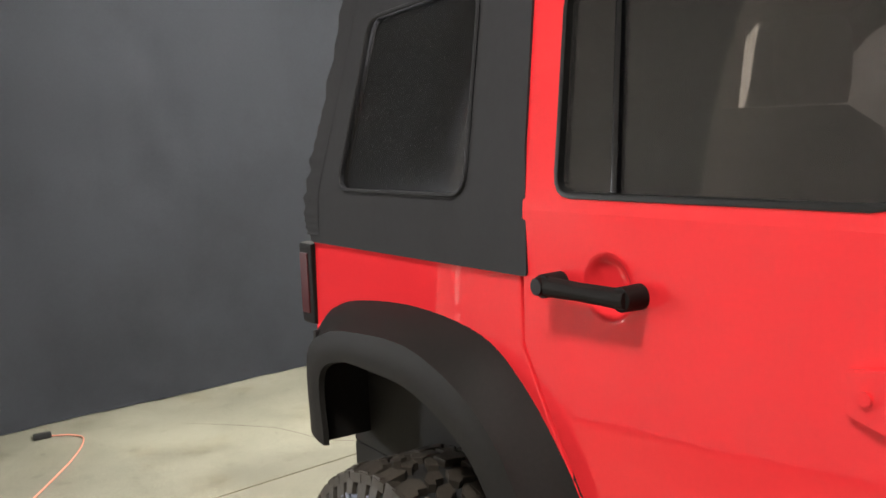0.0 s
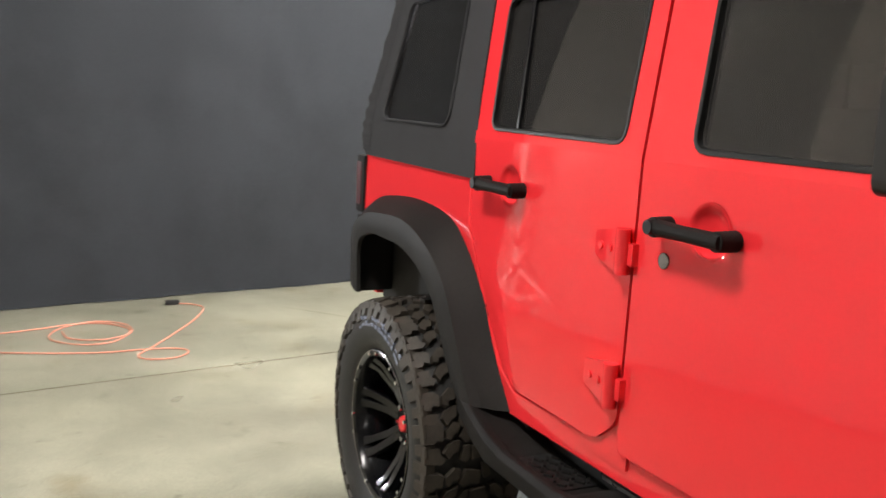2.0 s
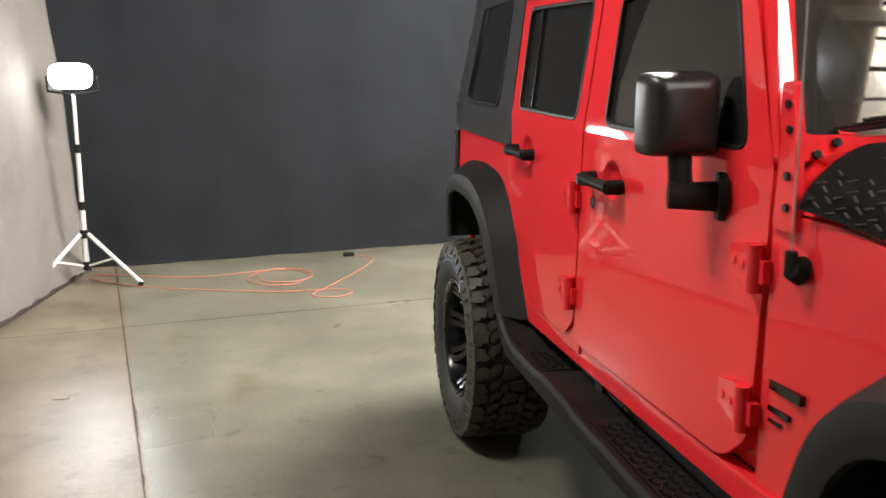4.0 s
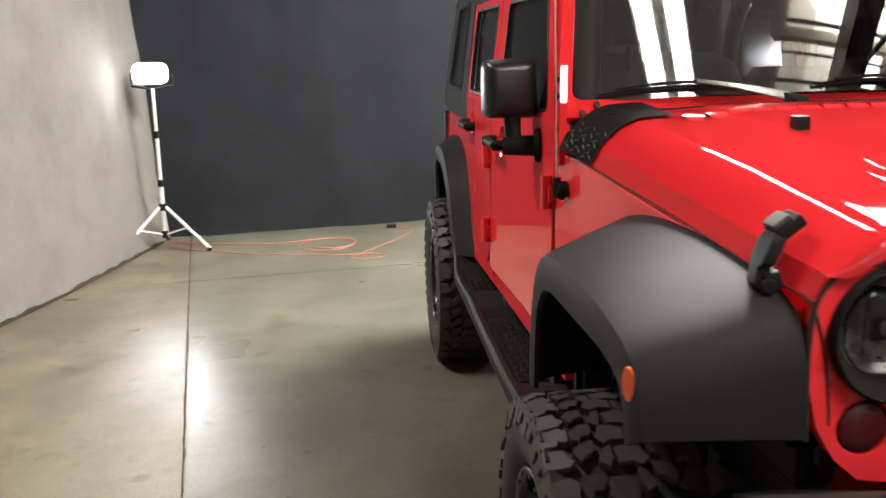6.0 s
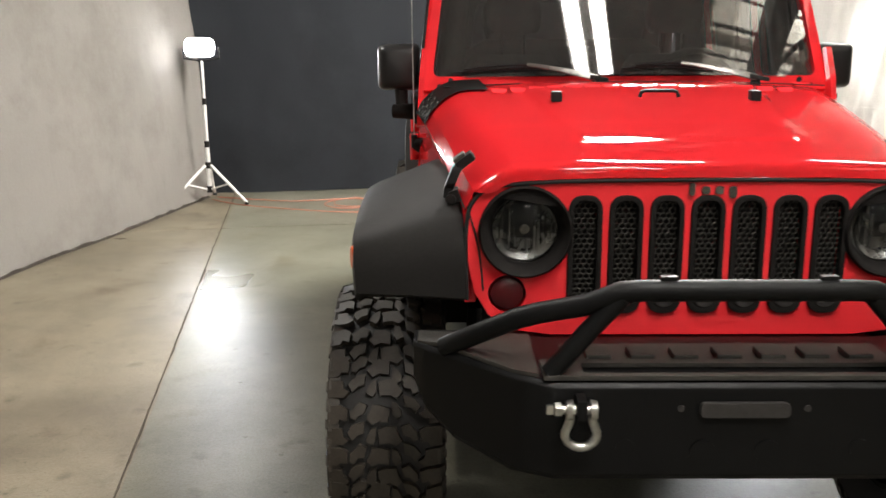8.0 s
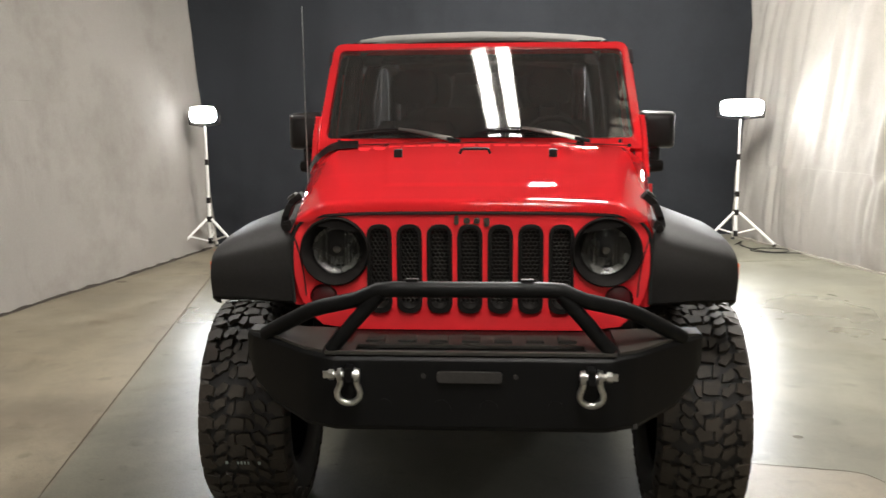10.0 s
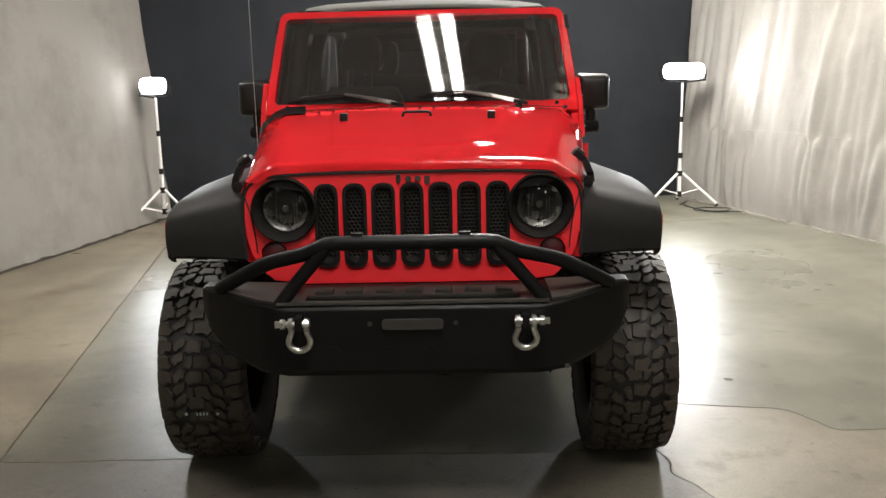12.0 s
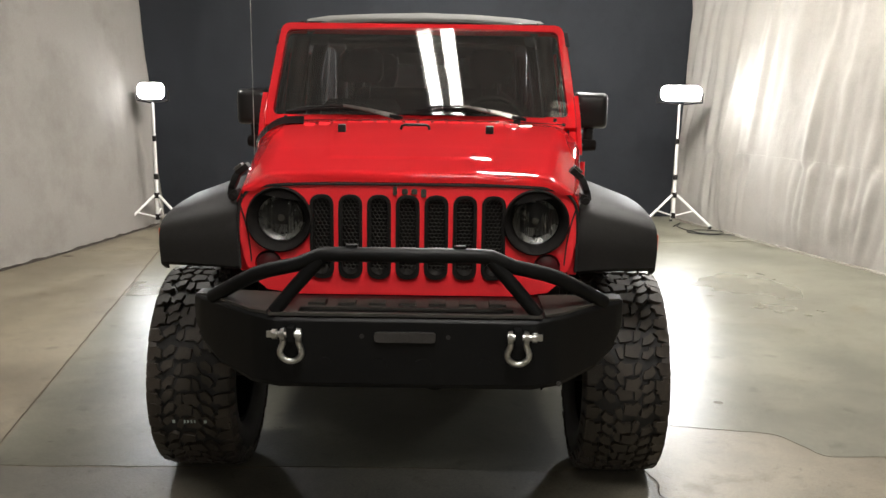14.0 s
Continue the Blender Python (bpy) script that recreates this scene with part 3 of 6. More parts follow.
for s in (-1, 1):
    # rear quarter, sill and rear corner
    bm = bmesh.new()
    outline = [(3.47, 1.27), (2.588, 1.27), (2.584, 1.135), (2.512, 1.015), (2.432, 0.895), (2.332, 0.770), (2.25, 0.728), (0.62, 0.728), (0.62, 0.66), (2.27, 0.66),
               (2.38, 0.80), (2.49, 0.94), (2.61, 1.04), (2.76, 1.10), (3.18, 1.12), (3.36, 1.06), (3.42, 0.96), (3.43, 0.80), (3.47, 0.80)]
    plate(bm, [outline], on_side(s), (-s * 0.05, 0, 0))
    part("quarter_panel", bm, RED, suv, bevel=0.006, flat=True)
    # doors: below the belt, and a window surround above it
    rear_door = [(2.575, BELT), (2.574, 1.14), (2.50, 1.02), (2.42, 0.90), (2.32, 0.78), (2.24, 0.735), (1.87, 0.735), (1.79, 0.80), (1.79, BELT)]
    front_door = [(1.782, BELT), (1.782, 0.735), (0.90, 0.735), (0.805, 0.82), (0.80, BELT)]
    for name, low, rad, frame_out, hole in (
        ("rear_door", rear_door, [0, 0.05, 0.1, 0.1, 0.1, 0.08, 0.08, 0.06, 0], [(2.575, BELT), (2.585, 1.815), (1.79, 1.815), (1.79, BELT)], [(2.487, 1.412), (2.495, 1.77), (1.850, 1.77), (1.86, 1.412)]),
        ("front_door", front_door, [0, 0.02, 0.12, 0.10, 0], [(1.782, BELT), (1.779, 1.815), (1.02, 1.815), (0.80, 1.36), (0.80, BELT)], [(1.64, 1.412), (1.645, 1.77), (1.06, 1.77), (0.90, 1.412)]),
    ):
        bm = bmesh.new()
        plate(bm, [rounded(low, rad, 4), circle2(2.352 if name == "rear_door" else 1.565, 1.265, 0.055, 28)], on_side(s, 0.003), (-s * 0.045, 0, 0))
        plate(bm, [rounded(frame_out, [0, 0.03, 0.03, 0] + ([0] if len(frame_out) == 5 else []), 3), rounded(hole, [0.05, 0.03, 0.03, 0.03], 4)], on_side(s, 0.003), (-s * 0.045, 0, 0))
        bmesh.ops.remove_doubles(bm, verts=bm.verts, dist=0.0005)
        door = part(name, bm, RED, suv, bevel=0.004, flat=True)
        bm = bmesh.new()
        inner = [(h[0] + (0.007 if k > 1 else -0.007), h[1] + (0.007 if k in (0, 3) else -0.007)) for k, h in enumerate(hole)]
        grow = [(h[0] + (0.004 if k < 2 else -0.004), h[1] + (-0.004 if k in (0, 3) else 0.004)) for k, h in enumerate(hole)]
        plate(bm, [rounded(grow, 0.045, 4), rounded(inner, 0.03, 4)], on_side(s, 0.006), (-s * 0.02, 0, 0))
        part("window_seal", bm, TRIM, door, "black rubber window seal", bevel=0.003)
        bm = bmesh.new()
        plate(bm, [rounded(inner, 0.03, 4)], on_side(s, -0.008), (-s * 0.004, 0, 0))
        part("window_pane", bm, TINT, door, "dark tinted door glass")
        bm = bmesh.new()
        plate(bm, [rounded(low, rad, 3)], on_side(s, -0.060), (-s * 0.02, 0, 0))
        plate(bm, [rounded(frame_out, 0.02, 2), rounded(grow, 0.05, 3)], on_side(s, -0.044), (-s * 0.008, 0, 0))
        part("door_trim", bm, DARK, door, "black inner door trim")
        if name == "rear_door":
            bm = bmesh.new()
            plate(bm, [[(2.338, 1.42), (2.353, 1.42), (2.375, 1.76), (2.360, 1.76)]], on_side(s, 0.002), (-s * 0.02, 0, 0))
            part("divider_bar", bm, BLACK_GLOSS, door, "glossy black divider bar", bevel=0.003)

    bm = bmesh.new()
    plate(bm, [[(2.56, 1.36), (2.55, 1.15), (2.40, 0.92), (2.22, 0.68), (0.82, 0.68), (0.82, 1.36)]], on_side(s, -0.045), (-s * 0.01, 0, 0))
    part("door_aperture", bm, RED, suv)
    bm = bmesh.new()
    plate(bm, [[(1.755, 0.700), (1.93, 0.700), (1.93, 0.75), (1.80, 0.90), (1.755, 0.90)]], on_side(s, -0.006), (-s * 0.02, 0, 0))
    part("pillar_foot", bm, RED, suv)
    # front fender side
    bm = bmesh.new()
    outline = [(0.79, 0.70), (0.79, 1.305), (0.62, 1.305), (-0.35, 1.195), (-0.43, 1.165), (-0.43, 0.92), (-0.40, 1.10), (-0.2, 1.15), (0.25, 1.155), (0.41, 1.06), (0.53, 0.90), (0.58, 0.70)]
    plate(bm, [outline], lambda y, z: Vector((s * fender_x(y), y, z)), (-s * 0.04, 0, 0))
    part("front_fender", bm, RED, suv, bevel=0.006, flat=True)
    bm = bmesh.new()
    plate(bm, [rounded([(0.795, 1.31), (0.795, 1.41), (0.70, 1.435), (0.63, 1.40), (0.60, 1.31)], 0.02, 3)], lambda y, z: Vector((s * (fender_x(y) - 0.004 - 0.82 * max(0, z - 1.31)), y, z)), (-s * 0.06, 0, 0))
    part("cowl_side", bm, RED, suv, bevel=0.006)

# hood: raised centre, rolled shoulders
bm = bmesh.new()
HOOD = [(-0.479, 1.266, 0.624, 1.188), (-0.476, 1.284, 0.625, 1.190), (-0.467, 1.296, 0.626, 1.192), (-0.445, 1.304, 0.629, 1.195), (-0.40, 1.311, 0.635, 1.199), (-0.33, 1.3215, 0.644, 1.206), (-0.28, 1.329, 0.6505, 1.212), (-0.22, 1.338, 0.658, 1.2195), (-0.2, 1.341, 0.660, 1.222), (-0.1, 1.3555, 0.672, 1.2335), (0.0, 1.370, 0.684, 1.245), (0.25, 1.400, 0.716, 1.272), (0.45, 1.420, 0.742, 1.293), (0.60, 1.432, 0.762, 1.31)]


def hood_half(y, zc, xe, ze):
    """Half a cross-section of the hood: a pressed bulge, a nearly flat flank, a tight shoulder."""
    f = min(1.0, max(0.0, (y + 0.275) / 0.05))
    b = 0.0042 * f * f * (3 - 2 * f) + 0.006 * min(1.0, max(0.0, (y + 0.225) / 0.5))
    wide = 0.30 + 0.12 * (y + 0.47)
    return [(0, zc + b), (wide - 0.10, zc + b), (wide - 0.03, zc + b * 0.75), (wide + 0.02, zc - 0.002), (xe - 0.16, zc - 0.007), (xe - 0.112, zc - 0.014), (xe - 0.066, zc - 0.038), (xe - 0.020, ze + 0.042), (xe, ze)]


def hood_line(half):
    """The half section as a smooth line that breaks at the crease above the hood's edge."""
    pts = [(x, z, 0) for x, z in half]
    return curve_points(pts[:8], 4) + curve_points(pts[7:], 4)[1:]


rings = []
spine = zip(curve_points([(y, zc, xe) for y, zc, xe, ze in HOOD], 6), curve_points([(y, ze, 0) for y, zc, xe, ze in HOOD], 6))
for (y, zc, xe), (_, ze, _) in spine:
    half = hood_half(y, zc, xe, ze)
    line = hood_line(half)
    rings.append([Vector((-p.x, y, p.y)) for p in reversed(line)] + [Vector((p.x, y, p.y)) for p in line[1:]])
loft(bm, rings, closed=False, caps=False)
bmesh.ops.solidify(bm, geom=bm.faces[:], thickness=0.02)
part("hood", bm, RED, suv, angle=17)
for s in (-1, 1):
    bm = bmesh.new()
    sweep(bm, [(s * (fender_x(y) + 0.0015), y, ze - 0.003) for y, zc, xe, ze in HOOD], 0.0020, 8)
    part("hood_gap", bm, UNDER, suv, "dark gap between hood and fender")

bm = bmesh.new()
sweep(bm, [(x * 0.69, 0.606, 1.4435 - 0.017 * x * x) for x in (-1, -0.8, -0.6, -0.3, 0, 0.3, 0.6, 0.8, 1)], 0.0022, 8)
part("hood_rear_gap", bm, UNDER, suv, "dark gap behind the hood")
# cowl panel between hood and windshield
bm = bmesh.new()
loft(bm, [[Vector((x * w, y, z - 0.03 * x * x)) for x in (-1, -0.8, -0.4, 0, 0.4, 0.8, 1)] for y, z, w in ((0.61, 1.425, 0.685), (0.68, 1.432, 0.69), (0.735, 1.425, 0.70), (0.77, 1.44, 0.71))], closed=False, caps=False)
bmesh.ops.solidify(bm, geom=bm.faces[:], thickness=0.02)
part("cowl_panel", bm, RED, suv, angle=50)

# windshield frame and glass
W0, W1 = Vector((0, 0.745, 1.42)), Vector((0, 0.955, 1.915))
WUP = (W1 - W0).normalized()
WN = Vector((0, -WUP.z, WUP.y))


def on_screen(off=0.0):
    return lambda x, v: W0 + WUP * v + Vector((x, 0, 0)) + WN * (off - 0.095 * x * x + 0.012)


L = (W1 - W0).length
WHOLE = rounded([(-0.782, 0.0), (0.782, 0.0), (0.706, L), (-0.706, L)], [0.02, 0.02, 0.05, 0.05], 5)
OPEN_ = rounded([(-0.732, 0.05), (0.732, 0.05), (0.680, L - 0.036), (-0.680, L - 0.036)], 0.035, 5)
bm = bmesh.new()
plate(bm, [WHOLE, OPEN_], on_screen(0), -WN * 0.055)
part("windshield_frame", bm, RED, suv, bevel=0.008)
bm = bmesh.new()
plate(bm, [WHOLE, OPEN_], on_screen(-0.058), -WN * 0.008)
part("windshield_trim", bm, DARK, suv, "black inner windshield trim")
bm = bmesh.new()
xs = [-0.725 + 1.45 * i / 24 for i in range(25)]
loft(bm, [[on_screen(-0.012)(x * (1 - 0.062 * v), 0.045 + (L - 0.08) * v) for x in xs] for v in (0, 0.25, 0.5, 0.75, 1)], closed=False, caps=False)
bmesh.ops.solidify(bm, geom=bm.faces[:], thickness=0.005)
part("windshield_glass", bm, SCREEN, suv, "lightly tinted windshield glass")

# soft top
def roof_ring(y, zt, w, zs):
    half = [(0, zt), (w * 0.4, zt - 0.004), (w * 0.75, zt - 0.018), (w * 0.92, zt - 0.035), (w, zt - 0.075), (w + 0.012, zs)]
    return [Vector((-x, y, z)) for x, z in reversed(half)] + [Vector((x, y, z)) for x, z in half[1:]]


bm = bmesh.new()
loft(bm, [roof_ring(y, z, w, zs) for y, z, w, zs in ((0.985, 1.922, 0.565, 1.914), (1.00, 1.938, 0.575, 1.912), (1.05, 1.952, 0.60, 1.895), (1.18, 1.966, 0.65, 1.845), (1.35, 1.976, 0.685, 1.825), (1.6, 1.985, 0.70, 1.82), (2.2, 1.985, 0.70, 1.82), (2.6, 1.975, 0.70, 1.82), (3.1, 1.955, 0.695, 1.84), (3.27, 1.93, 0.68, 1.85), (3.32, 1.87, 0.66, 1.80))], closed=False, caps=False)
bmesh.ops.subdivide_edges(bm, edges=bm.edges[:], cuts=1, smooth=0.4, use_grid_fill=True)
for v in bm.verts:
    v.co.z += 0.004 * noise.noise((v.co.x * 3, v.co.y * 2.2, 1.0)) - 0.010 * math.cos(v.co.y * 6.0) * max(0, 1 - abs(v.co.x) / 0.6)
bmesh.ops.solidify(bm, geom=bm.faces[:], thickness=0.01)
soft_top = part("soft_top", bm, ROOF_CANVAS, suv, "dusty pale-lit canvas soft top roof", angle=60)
bm = bmesh.new()
box(bm, -0.62, 0.62, 1.00, 1.02, 1.895, 1.912)
part("header_rail", bm, BLACK_PLASTIC, soft_top, bevel=0.006)
for s in (-1, 1):
    bm = bmesh.new()
    outer = [(2.56, 1.265), (3.470, 1.265), (3.475, 1.36), (3.445, 1.47), (3.382, 1.64), (3.305, 1.885), (2.585, 1.885), (2.575, 1.5)]
    hole = [(2.755, 1.405), (3.305, 1.405), (3.19, 1.80), (2.745, 1.82)]
    plate(bm, [rounded(outer, [0.01, 0.02, 0.05, 0.05, 0.05, 0.06, 0.01, 0], 4), rounded(hole, [0.05, 0.04, 0.05, 0.05], 5)], on_side(s, 0.008), (-s * 0.008, 0, 0))
    part("quarter_canvas", bm, CANVAS, soft_top, "black canvas side panel", bevel=0.002)
    bm = bmesh.new()
    plate(bm, [rounded([(2.745, 1.395), (3.315, 1.395), (3.20, 1.81), (2.735, 1.83)], 0.05, 5)], on_side(s, 0.0), (-s * 0.003, 0, 0))
    part("vinyl_window", bm, VINYL, soft_top, "tinted clear-vinyl window").visible_shadow = False
    bm = bmesh.new()
    rim = [on_side(s, 0.011)(y, z) for y, z in rounded(hole, [0.05, 0.04, 0.05, 0.05], 5)]
    sweep(bm, rim, 0.0045, 6, closed=True)
    part("window_piping", bm, CANVAS, soft_top)
    # loose overlapping flap down the rear corner
    bm = bmesh.new()
    flap = curve_points([(3.470, 1.285, 0), (3.472, 1.36, 0), (3.445, 1.47, 0), (3.382, 1.64, 0), (3.305, 1.885, 0)], 14)
    rings = []
    for q, p in enumerate(flap):
        wave = noise.noise((q * 0.33, s, 2.0))
        edge_ = p.x + 0.008 + 0.010 * wave
        rings.append([on_side(s, o_)(y_, p.y) for y_, o_ in ((p.x - 0.055, 0.009), (p.x - 0.030, 0.013 + 0.003 * wave), (edge_, 0.016 + 0.006 * wave), (edge_ + 0.002, 0.008), (p.x - 0.02, 0.007))])
    loft(bm, rings)
    part("corner_flap", bm, CANVAS, soft_top, "wavy canvas corner flap", angle=50)
    # side rail above the doors
    bm = bmesh.new()
    plate(bm, [rounded([(0.98, 1.80), (2.56, 1.80), (2.56, 1.87), (1.02, 1.87)], 0.01, 2)], on_side(s, 0.012), (-s * 0.03, 0, 0))
    part("side_rail", bm, CANVAS, soft_top, bevel=0.004)
# rear canvas curtain and tailgate
bm = bmesh.new()
plate(bm, [[(-0.80, 1.27), (0.80, 1.27), (0.70, 1.86), (-0.70, 1.86)], rounded([(-0.55, 1.36), (0.55, 1.36), (0.50, 1.78), (-0.50, 1.78)], 0.05)], lambda x, z: Vector((x, 3.49 - 0.28 * (z - 1.27), z)), (0, -0.008, 0))
part("rear_canvas", bm, CANVAS, soft_top)
bm = bmesh.new()
plate(bm, [[(-0.55, 1.36), (0.55, 1.36), (0.50, 1.78), (-0.50, 1.78)]], lambda x, z: Vector((x, 3.487 - 0.28 * (z - 1.27), z)), (0, -0.003, 0))
part("rear_window", bm, REAR_VINYL, soft_top).visible_shadow = False
bm = bmesh.new()
box(bm, -0.78, 0.78, 3.43, 3.475, 0.74, 1.268)
part("tailgate", bm, RED, suv, bevel=0.01)

# underbody: floor pan, frame rails, axles, skid plate
bm = bmesh.new()
box(bm, -0.76, 0.76, 0.5, 3.42, 0.66, 0.73)
box(bm, -0.58, 0.58, -0.40, 0.5, 0.70, 0.80)
box(bm, -0.76, 0.76, 2.45, 3.42, 0.73, 1.05)
part("underbody", bm, UNDER, suv, bevel=0.008)
for s in (-1, 1):
    # the panel under the sill is an added filler that blocks glare above the board
    for name, a in (("arch_end_panel", (0.36, 0.900, 3.325, 3.342, 0.775, 1.06)), ("frame_rail", (0.36, 0.48, -0.55, 3.35, 0.52, 0.655)), ("sill_mount", (0.70, 0.755, 0.62, 2.30, 0.575, 0.67)), ("inner_fender", (0.50, 0.58, -0.36, 0.55, 0.80, 1.10))):
        bm = bmesh.new()
        box(bm, s * a[0], s * a[1], *a[2:])
        part(name, bm, UNDER, suv, bevel=0.008)
for y in (0.0, 2.88):
    bm = bmesh.new()
    rod(bm, (-0.78, y, 0.42), (0.78, y, 0.42), 0.05, n=14)
    rod(bm, (0.1, y - 0.09, 0.43), (0.1, y + 0.11, 0.43), 0.085, 0.08, n=16)
    part("axle", bm, UNDER, suv)
    for s in (-1, 1):
        bm = bmesh.new()
        sweep(bm, [(s * 0.5 + 0.055 * math.cos(q * 0.7), y + 0.02 + 0.055 * math.sin(q * 0.7), 0.46 + q * 0.009) for q in range(56)], 0.011, 6)
        part("coil_spring", bm, UNDER, suv)
        bm = bmesh.new()
        rod(bm, (s * 0.60, y + 0.1, 0.42), (s * 0.56, y + 0.16, 1.0), 0.03)
        part("shock_absorber", bm, UNDER, suv)
bm = bmesh.new()
rod(bm, (-0.6, 0.16, 0.5), (0.55, 0.14, 0.46), 0.018)
part("steering_rod", bm, UNDER, suv)
bm = bmesh.new()
rod(bm, (-0.62, 2.78, 1.02), (-0.62, 2.92, 0.90), 0.026)
part("red_shock_absorber", bm, RED, suv, "red shock absorber")

# ---- flares ----
def flare(s, inner, outer, body_x, name):
    """A wide plastic arch: skin from the body to the outer crease, then a lip turned in over the tyre."""
    a, b = curve_points([(y, z, 0) for y, z in inner], 5), curve_points([(y, z, 0) for y, z in outer], 5)
    cy = sum(p.x for p in b) / len(b)
    rings = []
    for k, (p, q) in enumerate(zip(a, b)):
        c = Vector((cy, 0.70, 0))
        inw = (c - q).normalized()
        xi = body_x(p.x)
        xo = 0.915 + 0.014 * math.sin(math.pi * k / (len(a) - 1))
        lip = q + inw * 0.085
        mid = p.lerp(q, 0.55) + (q - c).normalized() * 0.007
        near = p.lerp(q, 0.88) + (q - c).normalized() * 0.005
        line = [(xi, p), (xi + (xo - xi) * 0.5, mid), (xo - 0.030, near), (xo - 0.004, q), (xo + 0.003, q + inw * 0.030), (xo + 0.004, q + inw * 0.060), (xo + 0.001, lip),
                (xo - 0.012, lip + inw * 0.004), (xo - 0.022, q + inw * 0.04), (xi + (xo - xi) * 0.5, mid + inw * 0.03), (xi, p + inw * 0.03)]
        rings.append([Vector((s * x, v.x, v.y)) for x, v in line])
    bm = bmesh.new()
    loft(bm, rings)
    return part(name, bm, FLARE_PLASTIC, suv, "wide textured black plastic fender flare", angle=26)


F_IN = [(-0.475, 0.945), (-0.472, 1.09), (-0.41, 1.175), (-0.22, 1.215), (0.08, 1.232), (0.31, 1.19), (0.44, 1.07), (0.52, 0.90), (0.56, 0.72)]
F_OUT = [(-0.480, 0.962), (-0.474, 1.045), (-0.415, 1.103), (-0.23, 1.133), (0.08, 1.14), (0.28, 1.11), (0.40, 1.02), (0.47, 0.88), (0.52, 0.72)]
R_IN = [(3.45, 0.82), (3.44, 1.05), (3.34, 1.12), (3.18, 1.15), (2.95, 1.162), (2.72, 1.14), (2.59, 1.07), (2.47, 0.955), (2.36, 0.80), (2.24, 0.67)]
R_OUT = [(3.36, 0.80), (3.345, 1.0), (3.22, 1.075), (3.05, 1.10), (2.85, 1.105), (2.68, 1.06), (2.56, 0.985), (2.48, 0.88), (2.42, 0.77), (2.35, 0.66)]
for s in (-1, 1):
    fl = flare(s, F_IN, F_OUT, fender_x, "front_flare")
    bm = bmesh.new()
    rod(bm, (s * 0.885, -0.438, 1.050), (s * 0.9255, -0.446, 1.050), 0.037, 0.031, n=24)
    bmesh.ops.scale(bm, vec=(1, 0.62, 1.0), space=Matrix.Translation((0, 0.442, -1.050)), verts=bm.verts)
    part("side_marker", bm, AMBER, fl, "amber side marker lens", bevel=0.004)
    flare(s, R_IN, R_OUT, lambda y: 0.815, "rear_flare")
    # dark liners
    for pts, x1 in ((F_IN, 0.52), (R_IN, 0.55)):
        bm = bmesh.new()
        line = curve_points([(y, z - 0.05, 0) for y, z in pts], 3)
        loft(bm, [[Vector((s * (0.80 if pts is R_IN else fender_x(p.x) - 0.01), max(p.x, -0.40), p.y)), Vector((s * x1, max(p.x, -0.40), p.y))] for p in line], closed=False, caps=False)
        bmesh.ops.solidify(bm, geom=bm.faces[:], thickness=0.004)
        part("wheel_arch_liner", bm, UNDER, suv)
    bm = bmesh.new()
    box(bm, s * 0.44, s * 0.70, 0.515, 0.545, 0.56, 1.14)
    box(bm, s * 0.66, s * 0.778, 0.528, 0.549, 0.60, 0.86)
    part("splash_panel", bm, UNDER, suv)
    bm = bmesh.new()
    plate(bm, [[(0.50, 0.67), (0.46, 1.02), (0.25, 1.09), (-0.34, 1.07), (-0.38, 0.90), (0.2, 1.0), (0.40, 0.90)]], lambda y, z: Vector((s * (fender_x(y) - 0.060), y, z)), (-s * 0.01, 0, 0))
    part("fender_liner", bm, UNDER, suv)

# ---- wheels ----
TYRE_R, TYRE_W = 0.422, 0.318


